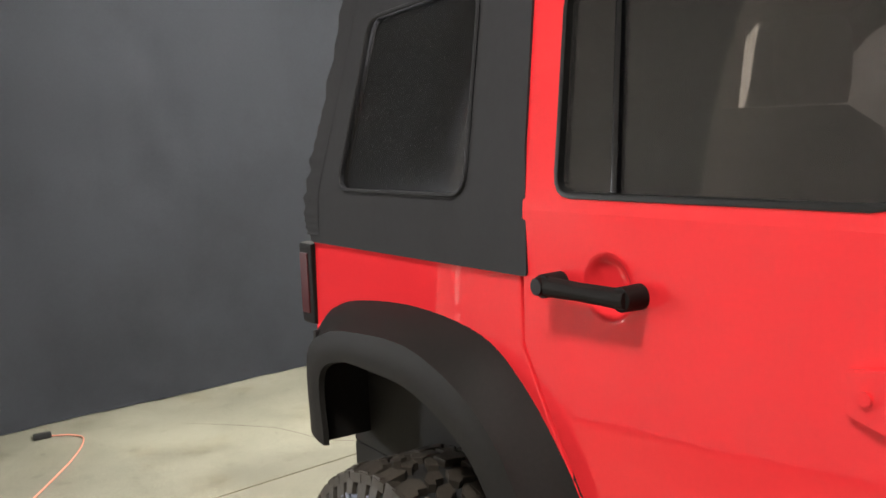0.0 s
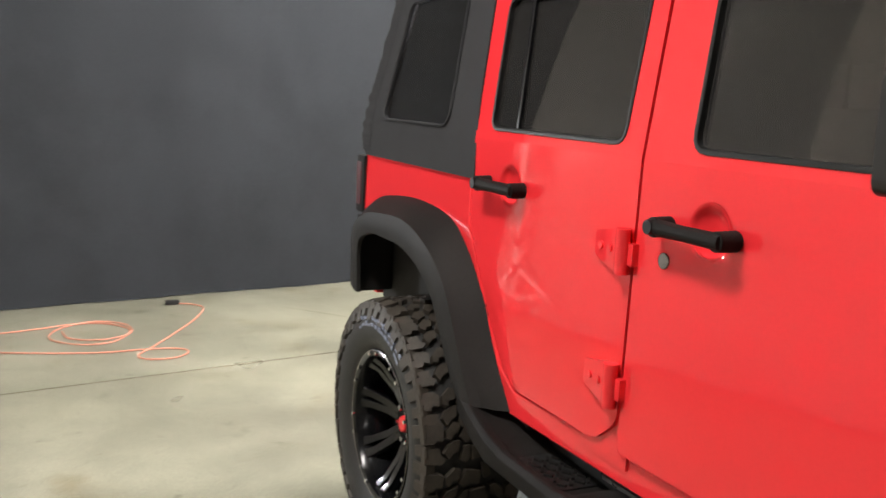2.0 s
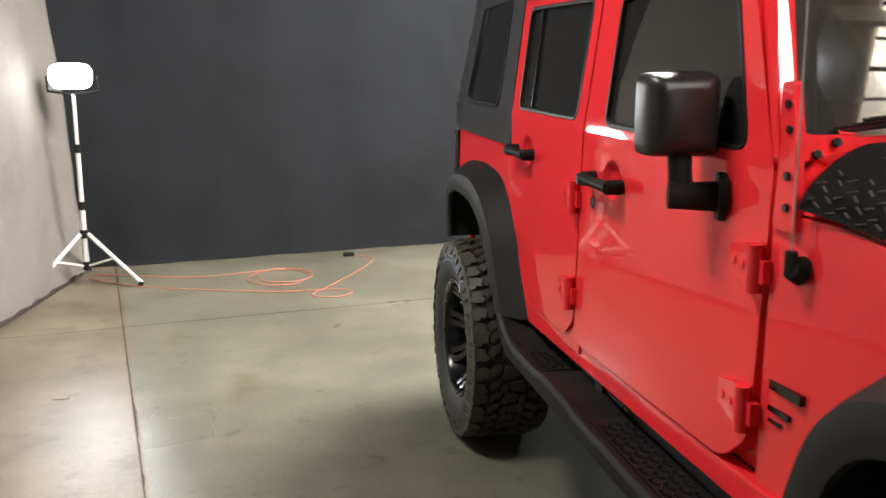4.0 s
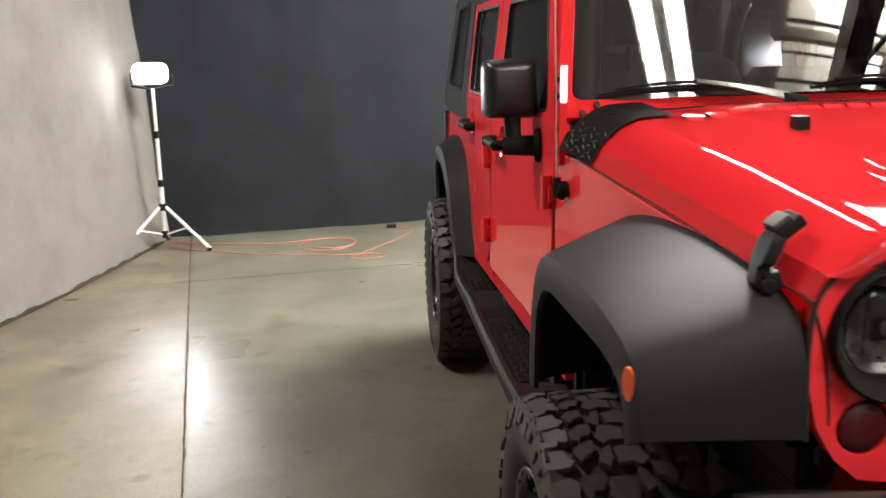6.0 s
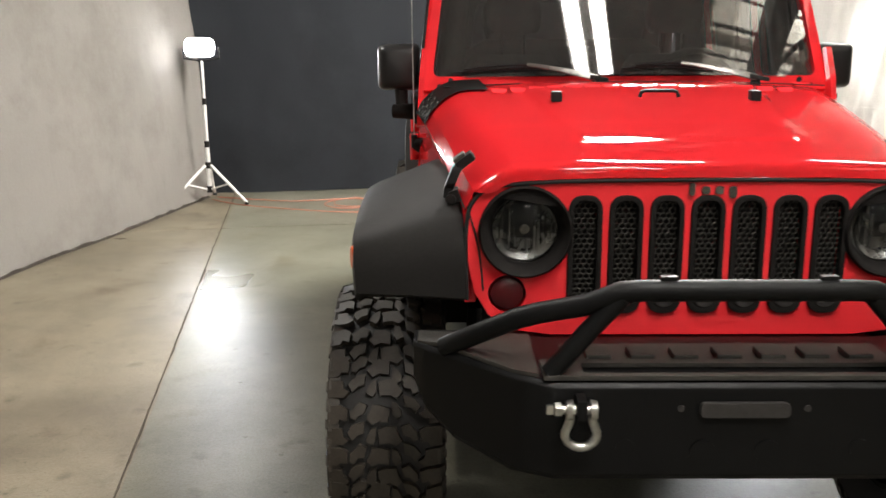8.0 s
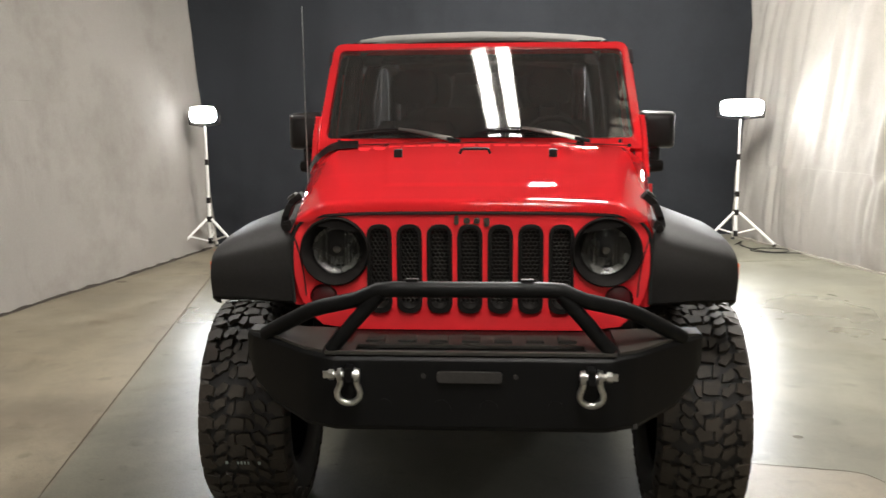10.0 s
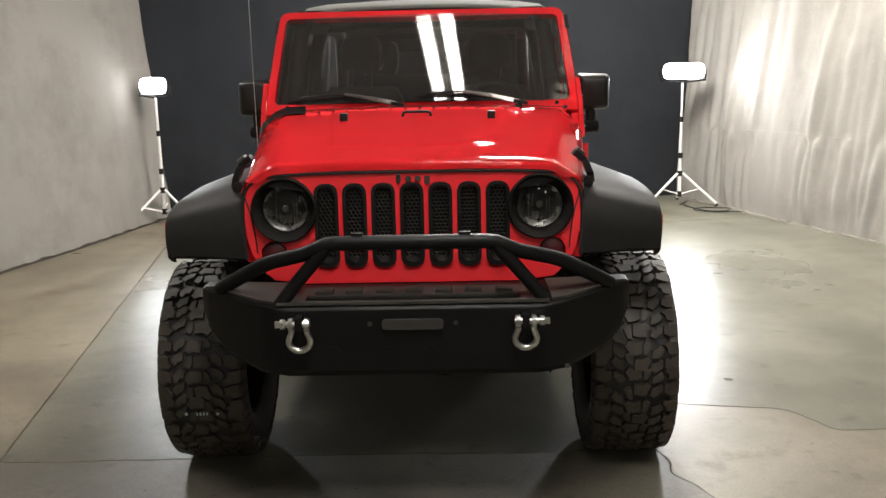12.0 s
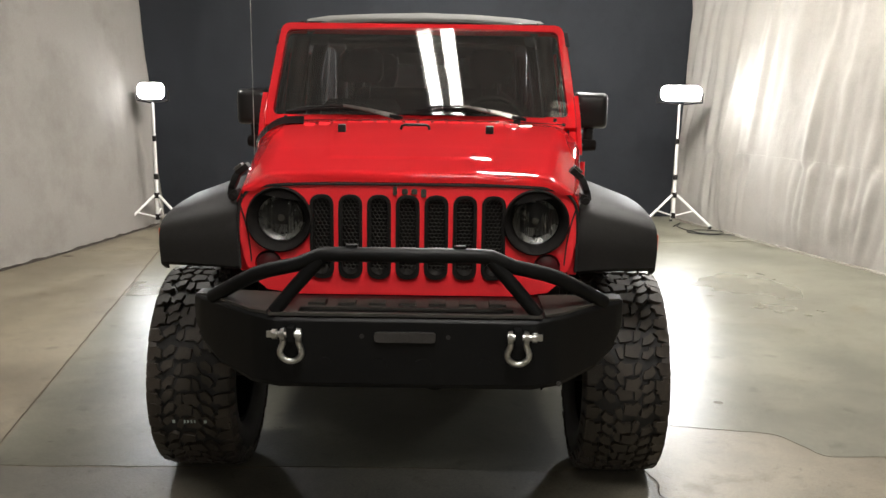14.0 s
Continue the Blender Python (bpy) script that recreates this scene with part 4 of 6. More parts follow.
def build_wheel():
    """A mud tyre on a black alloy rim, outer face towards -x, centre at the origin."""
    hub = thing("wheel", "", "")
    hub.parent = suv
    w = TYRE_W / 2
    bm = bmesh.new()
    prof = [(-w * 0.80, 0.247), (-w * 0.93, 0.262), (-w * 1.03, 0.300), (-w * 1.06, 0.338), (-w * 1.01, 0.374), (-w * 0.93, 0.394), (-w * 0.80, 0.403), (-w * 0.4, 0.406), (0, 0.407)]
    prof = prof + [(-u, r) for u, r in reversed(prof[:-1])]
    revolve(bm, prof, "x", 72)
    part("tyre", bm, TYRE, hub, "black mud-terrain tyre", angle=60)
    # tread lugs: hooked centre blocks, wedges and alternating shoulder blocks, the two halves half a pitch apart
    bm = bmesh.new()
    rng = random.Random(5)
    n = 22
    lugs = (
        [(0.64, 0.07), (0.76, -0.02), (1.02, -0.01), (1.02, 0.42), (0.83, 0.43), (0.79, 0.33), (0.66, 0.35)],
        [(0.74, 0.53), (1.02, 0.51), (1.02, 0.91), (0.71, 0.92), (0.62, 0.80), (0.72, 0.71)],
        [(0.30, -0.03), (0.44, -0.10), (0.60, 0.12), (0.61, 0.30), (0.52, 0.36), (0.47, 0.23), (0.35, 0.20)],
        [(0.34, 0.37), (0.46, 0.40), (0.57, 0.47), (0.65, 0.64), (0.56, 0.82), (0.47, 0.69), (0.37, 0.64)],
        [(-0.10, 0.05), (0.04, -0.01), (0.21, -0.03), (0.25, 0.14), (0.32, 0.30), (0.22, 0.45), (0.10, 0.36), (-0.08, 0.39)],
        [(0.13, 0.49), (0.23, 0.54), (0.30, 0.71), (0.32, 0.85), (0.20, 0.94), (0.14, 0.80)],
    )
    for k in range(n):
        for sd in (-1, 1):
            for outline in lugs:
                outline = [(min(1.02, pu + rng.uniform(-0.010, 0.010)) if pu < 1 else pu, pa + rng.uniform(-0.018, 0.018)) for pu, pa in outline]
                cu = sum(q[0] for q in outline) / len(outline)
                ca = sum(q[1] for q in outline) / len(outline)
                dz, size = rng.uniform(-0.002, 0.001), rng.uniform(0.94, 1.02)
                base, tip = [], []
                for pu, pa in outline:
                    for ring, sh, deep in ((base, 1.07, True), (tip, 0.99, False)):
                        uu = sd * w * (cu + (pu - cu) * sh * size)
                        aa = 2 * math.pi * (k + 0.5 * (sd > 0) + 0.10 * math.sin(k * 2.4) + ca + (pa - ca) * sh * size) / n
                        edge = max(0, abs(uu) / w - 0.78)
                        r = (0.399 - 0.04 * edge) if deep else (TYRE_R + dz - 0.055 * edge)
                        ring.append(Vector((uu, r * math.cos(aa), r * math.sin(aa))))
                loft(bm, [base, tip])
        # shoulder biters down the sidewall
        for sd in (-1, 1):
            for sub in (0, 0.5):
                a0 = 2 * math.pi * (k + sub + (0.25 if sd > 0 else 0)) / n
                ha = math.pi / n * (0.34 if sub else 0.42)
                r_in = 0.361 if sub else 0.348
                ring0 = [Vector((sd * x, r * math.cos(a0 + t * ha), r * math.sin(a0 + t * ha))) for t in (-1, 1) for x, r in (((w * 0.98, r_in), (w * 0.80, 0.407)) if t < 0 else ((w * 0.80, 0.407), (w * 0.98, r_in)))]
                ring1 = [Vector((sd * x, r * math.cos(a0 + t * ha * 0.8), r * math.sin(a0 + t * ha * 0.8))) for t in (-1, 1) for x, r in (((w * 1.085, r_in + 0.004), (w * 0.99, 0.413)) if t < 0 else ((w * 0.99, 0.413), (w * 1.085, r_in + 0.004)))]
                loft(bm, [ring0, ring1])
    tagged(part("tread", bm, TYRE_DUSTY, hub, "chunky dusty tread blocks", angle=25), kind="stuff")
    # raised lettering with its blue film, as plain bars
    bm = bmesh.new()
    for k in range(13):
        a = math.radians(58 + k * 5.0)
        m = Matrix.Rotation(a, 4, "X") @ Matrix.Translation((-w * 1.052, 0, 0.350))
        for row in range(2):
            z0 = -0.020 + 0.022 * row + rng.uniform(-0.003, 0.003)
            box(bm, -0.003, 0.004, rng.uniform(-0.016, -0.006), rng.uniform(0.004, 0.016), z0, z0 + rng.uniform(0.008, 0.018), m)
    part("sidewall_lettering", bm, BLUE_MARK, hub, "bluish raised sidewall lettering bars", bevel=0.002)
    # rim: barrel, lip, spokes
    bm = bmesh.new()
    revolve(bm, [(-w * 0.84, 0.252), (-w * 0.90, 0.252), (-w * 0.93, 0.246), (-w * 0.90, 0.234), (-w * 0.80, 0.226), (w * 0.2, 0.215), (w * 0.8, 0.230), (w * 0.8, 0.250)], "x", 64)
    part("rim", bm, BLACK_GLOSS, hub, "gloss black alloy rim", angle=40)
    bm = bmesh.new()
    revolve(bm, [(-w * 0.932, 0.2475), (-w * 0.940, 0.2500), (-w * 0.932, 0.2525)], "x", 64)
    part("rim_edge", bm, DARK_CHROME, hub, "dark machined rim edge")
    bm = bmesh.new()
    for k in range(8):
        a = 2 * math.pi * k / 8
        for off in (-0.10, 0.10):
            m = Matrix.Rotation(a, 4, "X")
            ring = []
            for r, x, hw in ((0.055, -0.026, 0.016), (0.13, -0.044, 0.014), (0.20, -0.080, 0.013), (0.230, -0.112, 0.017)):
                cy = off * r
                ring.append([m @ Vector((x - 0.018, cy - hw, r)), m @ Vector((x - 0.018, cy + hw, r)), m @ Vector((x + 0.02, cy + hw * 1.3, r)), m @ Vector((x + 0.02, cy - hw * 1.3, r))])
            loft(bm, ring)
    rod(bm, (0.03, 0, 0), (-0.048, 0, 0), 0.085, 0.075, n=32)
    part("spokes", bm, BLACK_GLOSS, hub, bevel=0.003)
    bm = bmesh.new()
    for k in range(8):
        a = 2 * math.pi * (k + 0.5) / 8
        m = Matrix.Rotation(a, 4, "X")
        for da in (-0.13, 0.13):
            p = m @ Matrix.Rotation(da, 4, "X") @ Vector((-w * 0.925, 0, 0.240))
            rod(bm, p, p + Vector((-0.006, 0, 0)), 0.006, n=8)
    for k in range(5):
        a = 2 * math.pi * k / 5
        rod(bm, (-0.046, 0.055 * math.cos(a), 0.055 * math.sin(a)), (-0.064, 0.055 * math.cos(a), 0.055 * math.sin(a)), 0.010, n=6)
    tagged(part("wheel_bolts", bm, CHROME, hub, "small chrome bolts"), kind="stuff")
    bm = bmesh.new()
    rod(bm, (-0.046, 0, 0), (-0.066, 0, 0), 0.030, 0.026, n=20)
    part("centre_cap", bm, RED, hub, "red wheel centre cap", bevel=0.004)
    bm = bmesh.new()
    revolve(bm, [(0.03, 0.05), (0.03, 0.165), (0.055, 0.165), (0.055, 0.05)], "x", 40)
    part("brake_disc", bm, SILVER, hub)
    return hub


first = build_wheel()
first.matrix_basis = pose(-0.852, 0.0, 0.422, 23, 0, 0)
for x, y, turn, spin in ((-0.824, 2.88, 0, -83), (0.852, 0.0, 180, 40), (0.824, 2.88, 180, 10)):
    copy_thing(first, Matrix.Translation((x, y, 0.422)) @ pose(0, 0, 0, 0, 0, turn) @ pose(0, 0, 0, spin, 0, 0))

# ---- face: grille plate, slots, headlights ----
GY = -0.472


def on_face(x, z):
    return Vector((x, GY + 0.05 * max(0, abs(x) - 0.25) ** 2 + 0.12 * max(0, z - 1.22) ** 1.5, z))


half = [(0, 0.845), (0.40, 0.845), (0.52, 0.86), (0.565, 0.90), (0.60, 0.96), (0.620, 1.05), (0.620, 1.12), (0.610, 1.182), (0.592, 1.214), (0.558, 1.240), (0.505, 1.252), (0.30, 1.259), (0, 1.261)]
outline = half + [(-x, z) for x, z in reversed(half[1:-1])]
slots = [rounded([(c - 0.038, 0.912), (c + 0.038, 0.912), (c + 0.038, 1.212), (c - 0.038, 1.212)], 0.036, 6) for c in (k * 0.105 for k in range(-3, 4))]
lights = [circle2(s * 0.47, 1.125, 0.118, 36) for s in (-1, 1)]
turns = [circle2(s * 0.515, 0.957, 0.050, 24) for s in (-1, 1)]
bm = bmesh.new()
plate(bm, [outline] + slots + lights + turns, on_face, (0, 0.04, 0))
grille = part("grille", bm, RED, suv, bevel=0.004)
bm = bmesh.new()
box(bm, -0.56, 0.56, GY + 0.06, GY + 0.08, 0.86, 1.24)
part("radiator_shroud", bm, UNDER, grille)
# dark tube drawn for the gap round the grille under the hood's lip
bm = bmesh.new()
gap = [(0.620, 0.94), (0.6235, 1.05), (0.623, 1.12), (0.617, 1.175), (0.602, 1.209), (0.568, 1.236), (0.512, 1.2475), (0.40, 1.2550), (0.30, 1.2575), (0, 1.2590)]
gap = gap + [(-x, z) for x, z in reversed(gap[:-1])]
sweep(bm, [on_face(p.x, p.y) + Vector((0, -0.004, 0)) for p in curve_points([(x, z, 0) for x, z in gap], 4)], 0.0055, 8)
part("grille_gap", bm, UNDER, grille, "dark gap line under the hood lip")
for s in (-1, 1):
    bm = bmesh.new()
    seam = curve_points([(s * x, z, 0) for x, z in ((0.620, 1.190), (0.611, 1.160), (0.598, 1.115), (0.588, 1.065), (0.582, 1.015), (0.578, 0.965))], 4)
    sweep(bm, [on_face(p.x, p.y) + Vector((0, -0.0005, 0)) for p in seam], 0.0026, 8)
    part("fender_gap", bm, UNDER, suv, "dark gap between grille and fender")
# slot frames and honeycomb inserts
slot_mesh, comb_mesh = None, None
for k in range(-3, 4):
    c = k * 0.105
    if slot_mesh is None:
        bm = bmesh.new()
        ring_o = rounded([(-0.044, 0.905), (0.044, 0.905), (0.044, 1.220), (-0.044, 1.220)], 0.042, 6)
        ring_i = rounded([(-0.030, 0.925), (0.030, 0.925), (0.030, 1.205), (-0.030, 1.205)], 0.028, 6)
        plate(bm, [ring_o, ring_i], lambda x, z: Vector((x, GY - 0.010, z)), (0, 0.03, 0))
        # moulded scoop at the foot of the slot
        scoop = [(radians(190 + 16 * q), q) for q in range(11)]
        loft(bm, [[Vector((r * math.cos(a), y, 0.9535 + r * math.sin(a))) for a, q in scoop] for r, y in ((0.0335, GY - 0.011), (0.030, GY - 0.013), (0.026, GY - 0.006), (0.015, GY + 0.010), (0.009, GY + 0.016))], closed=False, caps=False)
        ob = part("slot_frame", bm, BLACK_PLASTIC, grille, "black slot surround", bevel=0.004)
        slot_mesh = ob.data
        bm = bmesh.new()
        r, hx = 0.0085, 0.0155
        hz = hx * 0.866
        for row in range(22):
            for col in range(-2, 3):
                cx, cz = (col + 0.5 * (row % 2)) * hx, 0.935 + row * hz
                if abs(cx) > 0.030 or cz > 1.205:
                    continue
                o = [Vector((cx + 0.0092 * math.cos(math.pi / 6 + math.pi / 3 * q), GY + 0.006, cz + 0.0092 * math.sin(math.pi / 6 + math.pi / 3 * q))) for q in range(6)]
                i = [Vector((cx + 0.0077 * math.cos(math.pi / 6 + math.pi / 3 * q), GY + 0.006, cz + 0.0077 * math.sin(math.pi / 6 + math.pi / 3 * q))) for q in range(6)]
                d = [p + Vector((0, 0.012, 0)) for p in i]
                loft(bm, [o, i, d], closed=True, caps=False)
        ob2 = part("honeycomb_insert", bm, LIGHTER_STEEL, grille, "black honeycomb mesh", angle=20)
        comb_mesh = ob2.data
    else:
        ob, ob2 = new("slot_frame", slot_mesh), new("honeycomb_insert", comb_mesh)
        ob.parent = ob2.parent = grille
        ob["label"], ob2["label"] = "black slot surround", "black honeycomb mesh"
    ob.location.x = ob2.location.x = c
for s in (-1, 1):
    cx, cz = s * 0.47, 1.125
    lamp = new("headlight")
    lamp.parent = suv
    # deep black bezel with a slanting brow
    bm = bmesh.new()
    revolve(bm, [(GY + 0.03, 0.118), (GY - 0.012, 0.122), (GY - 0.020, 0.116), (GY - 0.012, 0.108), (GY + 0.03, 0.088), (GY + 0.05, 0.086)], "y", 48, (cx, 0, cz))
    tilt = math.radians(10) * s
    brow = [(0.112 * math.cos(a), 0.112 * math.sin(a)) for a in [math.radians(d) for d in range(46, 137, 6)]]
    turn2 = Matrix.Rotation(tilt, 2)
    plate(bm, [[turn2 @ Vector(q) for q in brow]], lambda x, z: Vector((cx + x, GY - 0.010, cz + z)), (0, 0.012, 0))
    part("headlight_bezel", bm, BLACK_PLASTIC, lamp, "matte black headlight surround with a slanting brow", angle=45)
    bm = bmesh.new()
    revolve(bm, [(GY + 0.012, 0.0), (GY + 0.014, 0.04), (GY + 0.020, 0.07), (GY + 0.030, 0.089)], "y", 40, (cx, 0, cz))
    part("headlight_lens", bm, LENS, lamp, "clear round headlight lens").visible_shadow = False
    bm = bmesh.new()
    revolve(bm, [(GY + 0.10, 0.014), (GY + 0.085, 0.03), (GY + 0.065, 0.06), (GY + 0.04, 0.092)], "y", 40, (cx, 0, cz))
    rng = random.Random(3)
    for q in range(-15, 16):
        xx = cx + q * 0.0052 + rng.uniform(-0.0018, 0.0018)
        half = rng.uniform(0.0008, 0.0026)
        hh = math.sqrt(max(0, 0.082 ** 2 - (q * 0.0052) ** 2))
        lo, hi = (-0.95 + 0.3 * rng.random()) * hh, (0.2 + 0.7 * rng.random()) * hh
        if abs(q) < 5:
            hi = -0.028
        if hi > lo:
            loft(bm, [[Vector((xx - half, GY + 0.050, cz + z)), Vector((xx, GY + 0.044, cz + z)), Vector((xx + half, GY + 0.050, cz + z))] for z in (lo, hi)])
    part("headlight_reflector", bm, REFLECTOR, lamp, "dark mirrored fluted reflector", angle=30)
    bm = bmesh.new()
    rod(bm, (cx, GY + 0.09, cz), (cx, GY + 0.030, cz), 0.013, 0.011, n=18)
    rod(bm, (cx, GY + 0.034, cz), (cx, GY + 0.029, cz), 0.015, 0.013, n=18)
    part("bulb_shield", bm, DARK_CHROME, lamp, bevel=0.002)
    bm = bmesh.new()
    revolve(bm, [(GY + 0.018, 0.0835), (GY + 0.014, 0.0855), (GY + 0.018, 0.0875)], "y", 40, (cx, 0, cz), closed=True)
    part("lens_rim", bm, DARK_CHROME, lamp, "thin dark chrome lens rim")
    bm = bmesh.new()
    tx, tz = s * 0.515, 0.957
    revolve(bm, [(GY - 0.004, 0.0), (GY - 0.002, 0.03), (GY + 0.004, 0.043), (GY + 0.02, 0.047)], "y", 28, (tx, 0, tz))
    part("turn_signal", bm, DARK_RED, suv, "dark smoked turn signal lens", angle=50)

# ---- bumper ----
bumper = thing("front_bumper", "", "")
bumper.parent = suv
bumper.location.x = 0.010
bm = bmesh.new()
secs = []
for x, yf, yb, z0, z1 in [(s_ * x, yf, -0.50, z0, z1) for s_, half_x in ((-1, range(5)), (1, range(4, -1, -1))) for x, yf, z0, z1 in [((0.768, -0.598, 0.765, 0.868), (0.735, -0.632, 0.695, 0.870), (0.665, -0.690, 0.640, 0.868), (0.53, -0.795, 0.605, 0.858), (0.43, -0.832, 0.600, 0.848))[q] for q in half_x]]:
    secs.append([Vector((x, yf, z0 + 0.02)), Vector((x, yf + 0.02, z0)), Vector((x, yb, z0)), Vector((x, yb, z1)), Vector((x, yf + 0.012, z1)), Vector((x, yf, z1 - 0.012))])
loft(bm, secs)
part("bumper_shell", bm, BLACK_STEEL, bumper, "black powder-coated steel bumper", bevel=0.004)
# deck pieces are several times lighter than the bumper shell
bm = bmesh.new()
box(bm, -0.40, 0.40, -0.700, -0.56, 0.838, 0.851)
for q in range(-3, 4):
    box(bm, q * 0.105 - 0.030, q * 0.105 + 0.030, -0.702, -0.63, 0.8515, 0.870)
part("bumper_deck", bm, LIGHTER_STEEL, bumper, "lighter notched deck rail", bevel=0.005)
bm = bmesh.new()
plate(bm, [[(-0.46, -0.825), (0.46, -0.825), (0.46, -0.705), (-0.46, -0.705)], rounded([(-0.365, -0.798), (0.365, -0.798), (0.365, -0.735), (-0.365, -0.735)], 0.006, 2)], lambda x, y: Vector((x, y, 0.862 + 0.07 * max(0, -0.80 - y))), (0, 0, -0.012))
part("deck_plate", bm, LIGHTER_STEEL, bumper, "lighter slotted deck plate", bevel=0.002)
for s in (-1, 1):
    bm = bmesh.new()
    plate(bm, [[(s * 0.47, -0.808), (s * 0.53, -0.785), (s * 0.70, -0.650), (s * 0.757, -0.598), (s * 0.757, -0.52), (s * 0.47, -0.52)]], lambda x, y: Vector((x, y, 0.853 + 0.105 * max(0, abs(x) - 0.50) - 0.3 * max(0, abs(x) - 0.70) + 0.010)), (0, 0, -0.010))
    part("wing_deck", bm, LIGHTER_STEEL, bumper, "lighter wing top plate", bevel=0.002)
bm = bmesh.new()
plate(bm, [rounded([(-0.103, 0.769), (0.103, 0.769), (0.103, 0.804), (-0.103, 0.804)], 0.014, 4)], lambda x, z: Vector((x, -0.846, z)), (0, 0.016, 0))
part("winch_plate", bm, PLATE_GREY, bumper, "grey-black winch opening plate", bevel=0.003)
for x, z, r in ((-0.145, 0.787, 0.008), (0.145, 0.787, 0.008), (-0.27, 0.69, 0.022), (-0.09, 0.68, 0.03), (0.06, 0.68, 0.03), (0.27, 0.69, 0.022), (0.52, 0.63, 0.008)):
    bm = bmesh.new()
    rod(bm, (x, -0.8345, z), (x, -0.826, z), r, n=16)
    part("bumper_plug", bm, BLACK_STEEL if r > 0.01 else PLATE_GREY, bumper)
# a bracket that hangs below the bumper, with its bolt
bm = bmesh.new()
box(bm, 0.445, 0.515, -0.70, -0.66, 0.588, 0.606)
rod(bm, (0.478, -0.68, 0.592), (0.478, -0.68, 0.556), 0.010, 0.004, n=8)
part("under_bracket", bm, BLACK_STEEL, bumper, bevel=0.002)
# hoop
bm = bmesh.new()
hoop = [(-0.690, -0.650, 0.872), (-0.655, -0.672, 0.895), (-0.600, -0.700, 0.928), (-0.515, -0.740, 0.976), (-0.470, -0.755, 0.993), (-0.360, -0.785, 1.022), (-0.32, -0.795, 1.040), (-0.285, -0.80, 1.056), (-0.24, -0.803, 1.060)]
hoop = hoop + [(-x, y, z) for x, y, z in reversed(hoop)]
sweep(bm, hoop, 0.0255, 16)
part("bull_bar_hoop", bm, BLACK_STEEL, bumper, "black steel tube hoop")
for s in (-1, 1):
    bm = bmesh.new()
    sweep(bm, [(s * 0.285, -0.80, 1.045), (s * 0.365, -0.80, 0.955), (s * 0.445, -0.80, 0.86)], 0.0235, 14)
    part("bull_bar_brace", bm, BLACK_STEEL, bumper)
    bm = bmesh.new()
    box(bm, s * 0.16, s * 0.20, -0.81, -0.79, 1.082, 1.094)
    part("lamp_tab", bm, BLACK_STEEL, bumper, bevel=0.003)
    # shackle: tab, bow, pin
    sx = s * 0.378
    bm = bmesh.new()
    box(bm, sx - 0.012, sx + 0.012, -0.885, -0.82, 0.778, 0.825)
    part("tow_tab", bm, BLACK_STEEL, bumper, bevel=0.004)
    bm = bmesh.new()
    bow = [(-0.030, 0, 0.765), (-0.030, 0, 0.735), (-0.038, 0, 0.71), (-0.042, 0, 0.69), (-0.036, 0, 0.668), (-0.018, 0, 0.652), (0, 0, 0.648), (0.018, 0, 0.652), (0.036, 0, 0.668), (0.042, 0, 0.69), (0.038, 0, 0.71), (0.030, 0, 0.735), (0.030, 0, 0.765)]
    sweep(bm, [Vector((sx + x * 0.86, -0.868, 0.800 + (z - 0.772) * 0.74)) for x, _, z in curve_points(bow, 3)], 0.0105, 12)
    for e in (-1, 1):
        rod(bm, (sx + e * 0.0195, -0.868, 0.799), (sx + e * 0.0345, -0.868, 0.799), 0.024, 0.021, n=18)
    part("shackle", bm, SILVER, bumper, "galvanised bow shackle")
    bm = bmesh.new()
    rod(bm, (sx - s * 0.037, -0.868, 0.800), (sx + s * 0.05, -0.868, 0.800), 0.011)
    rod(bm, (sx + s * 0.045, -0.868, 0.800), (sx + s * 0.062, -0.868, 0.800), 0.018, n=6)
    box(bm, sx + s * 0.062, sx + s * 0.080, -0.873, -0.863, 0.789, 0.811)
    part("shackle_pin", bm, SILVER, bumper, bevel=0.002)

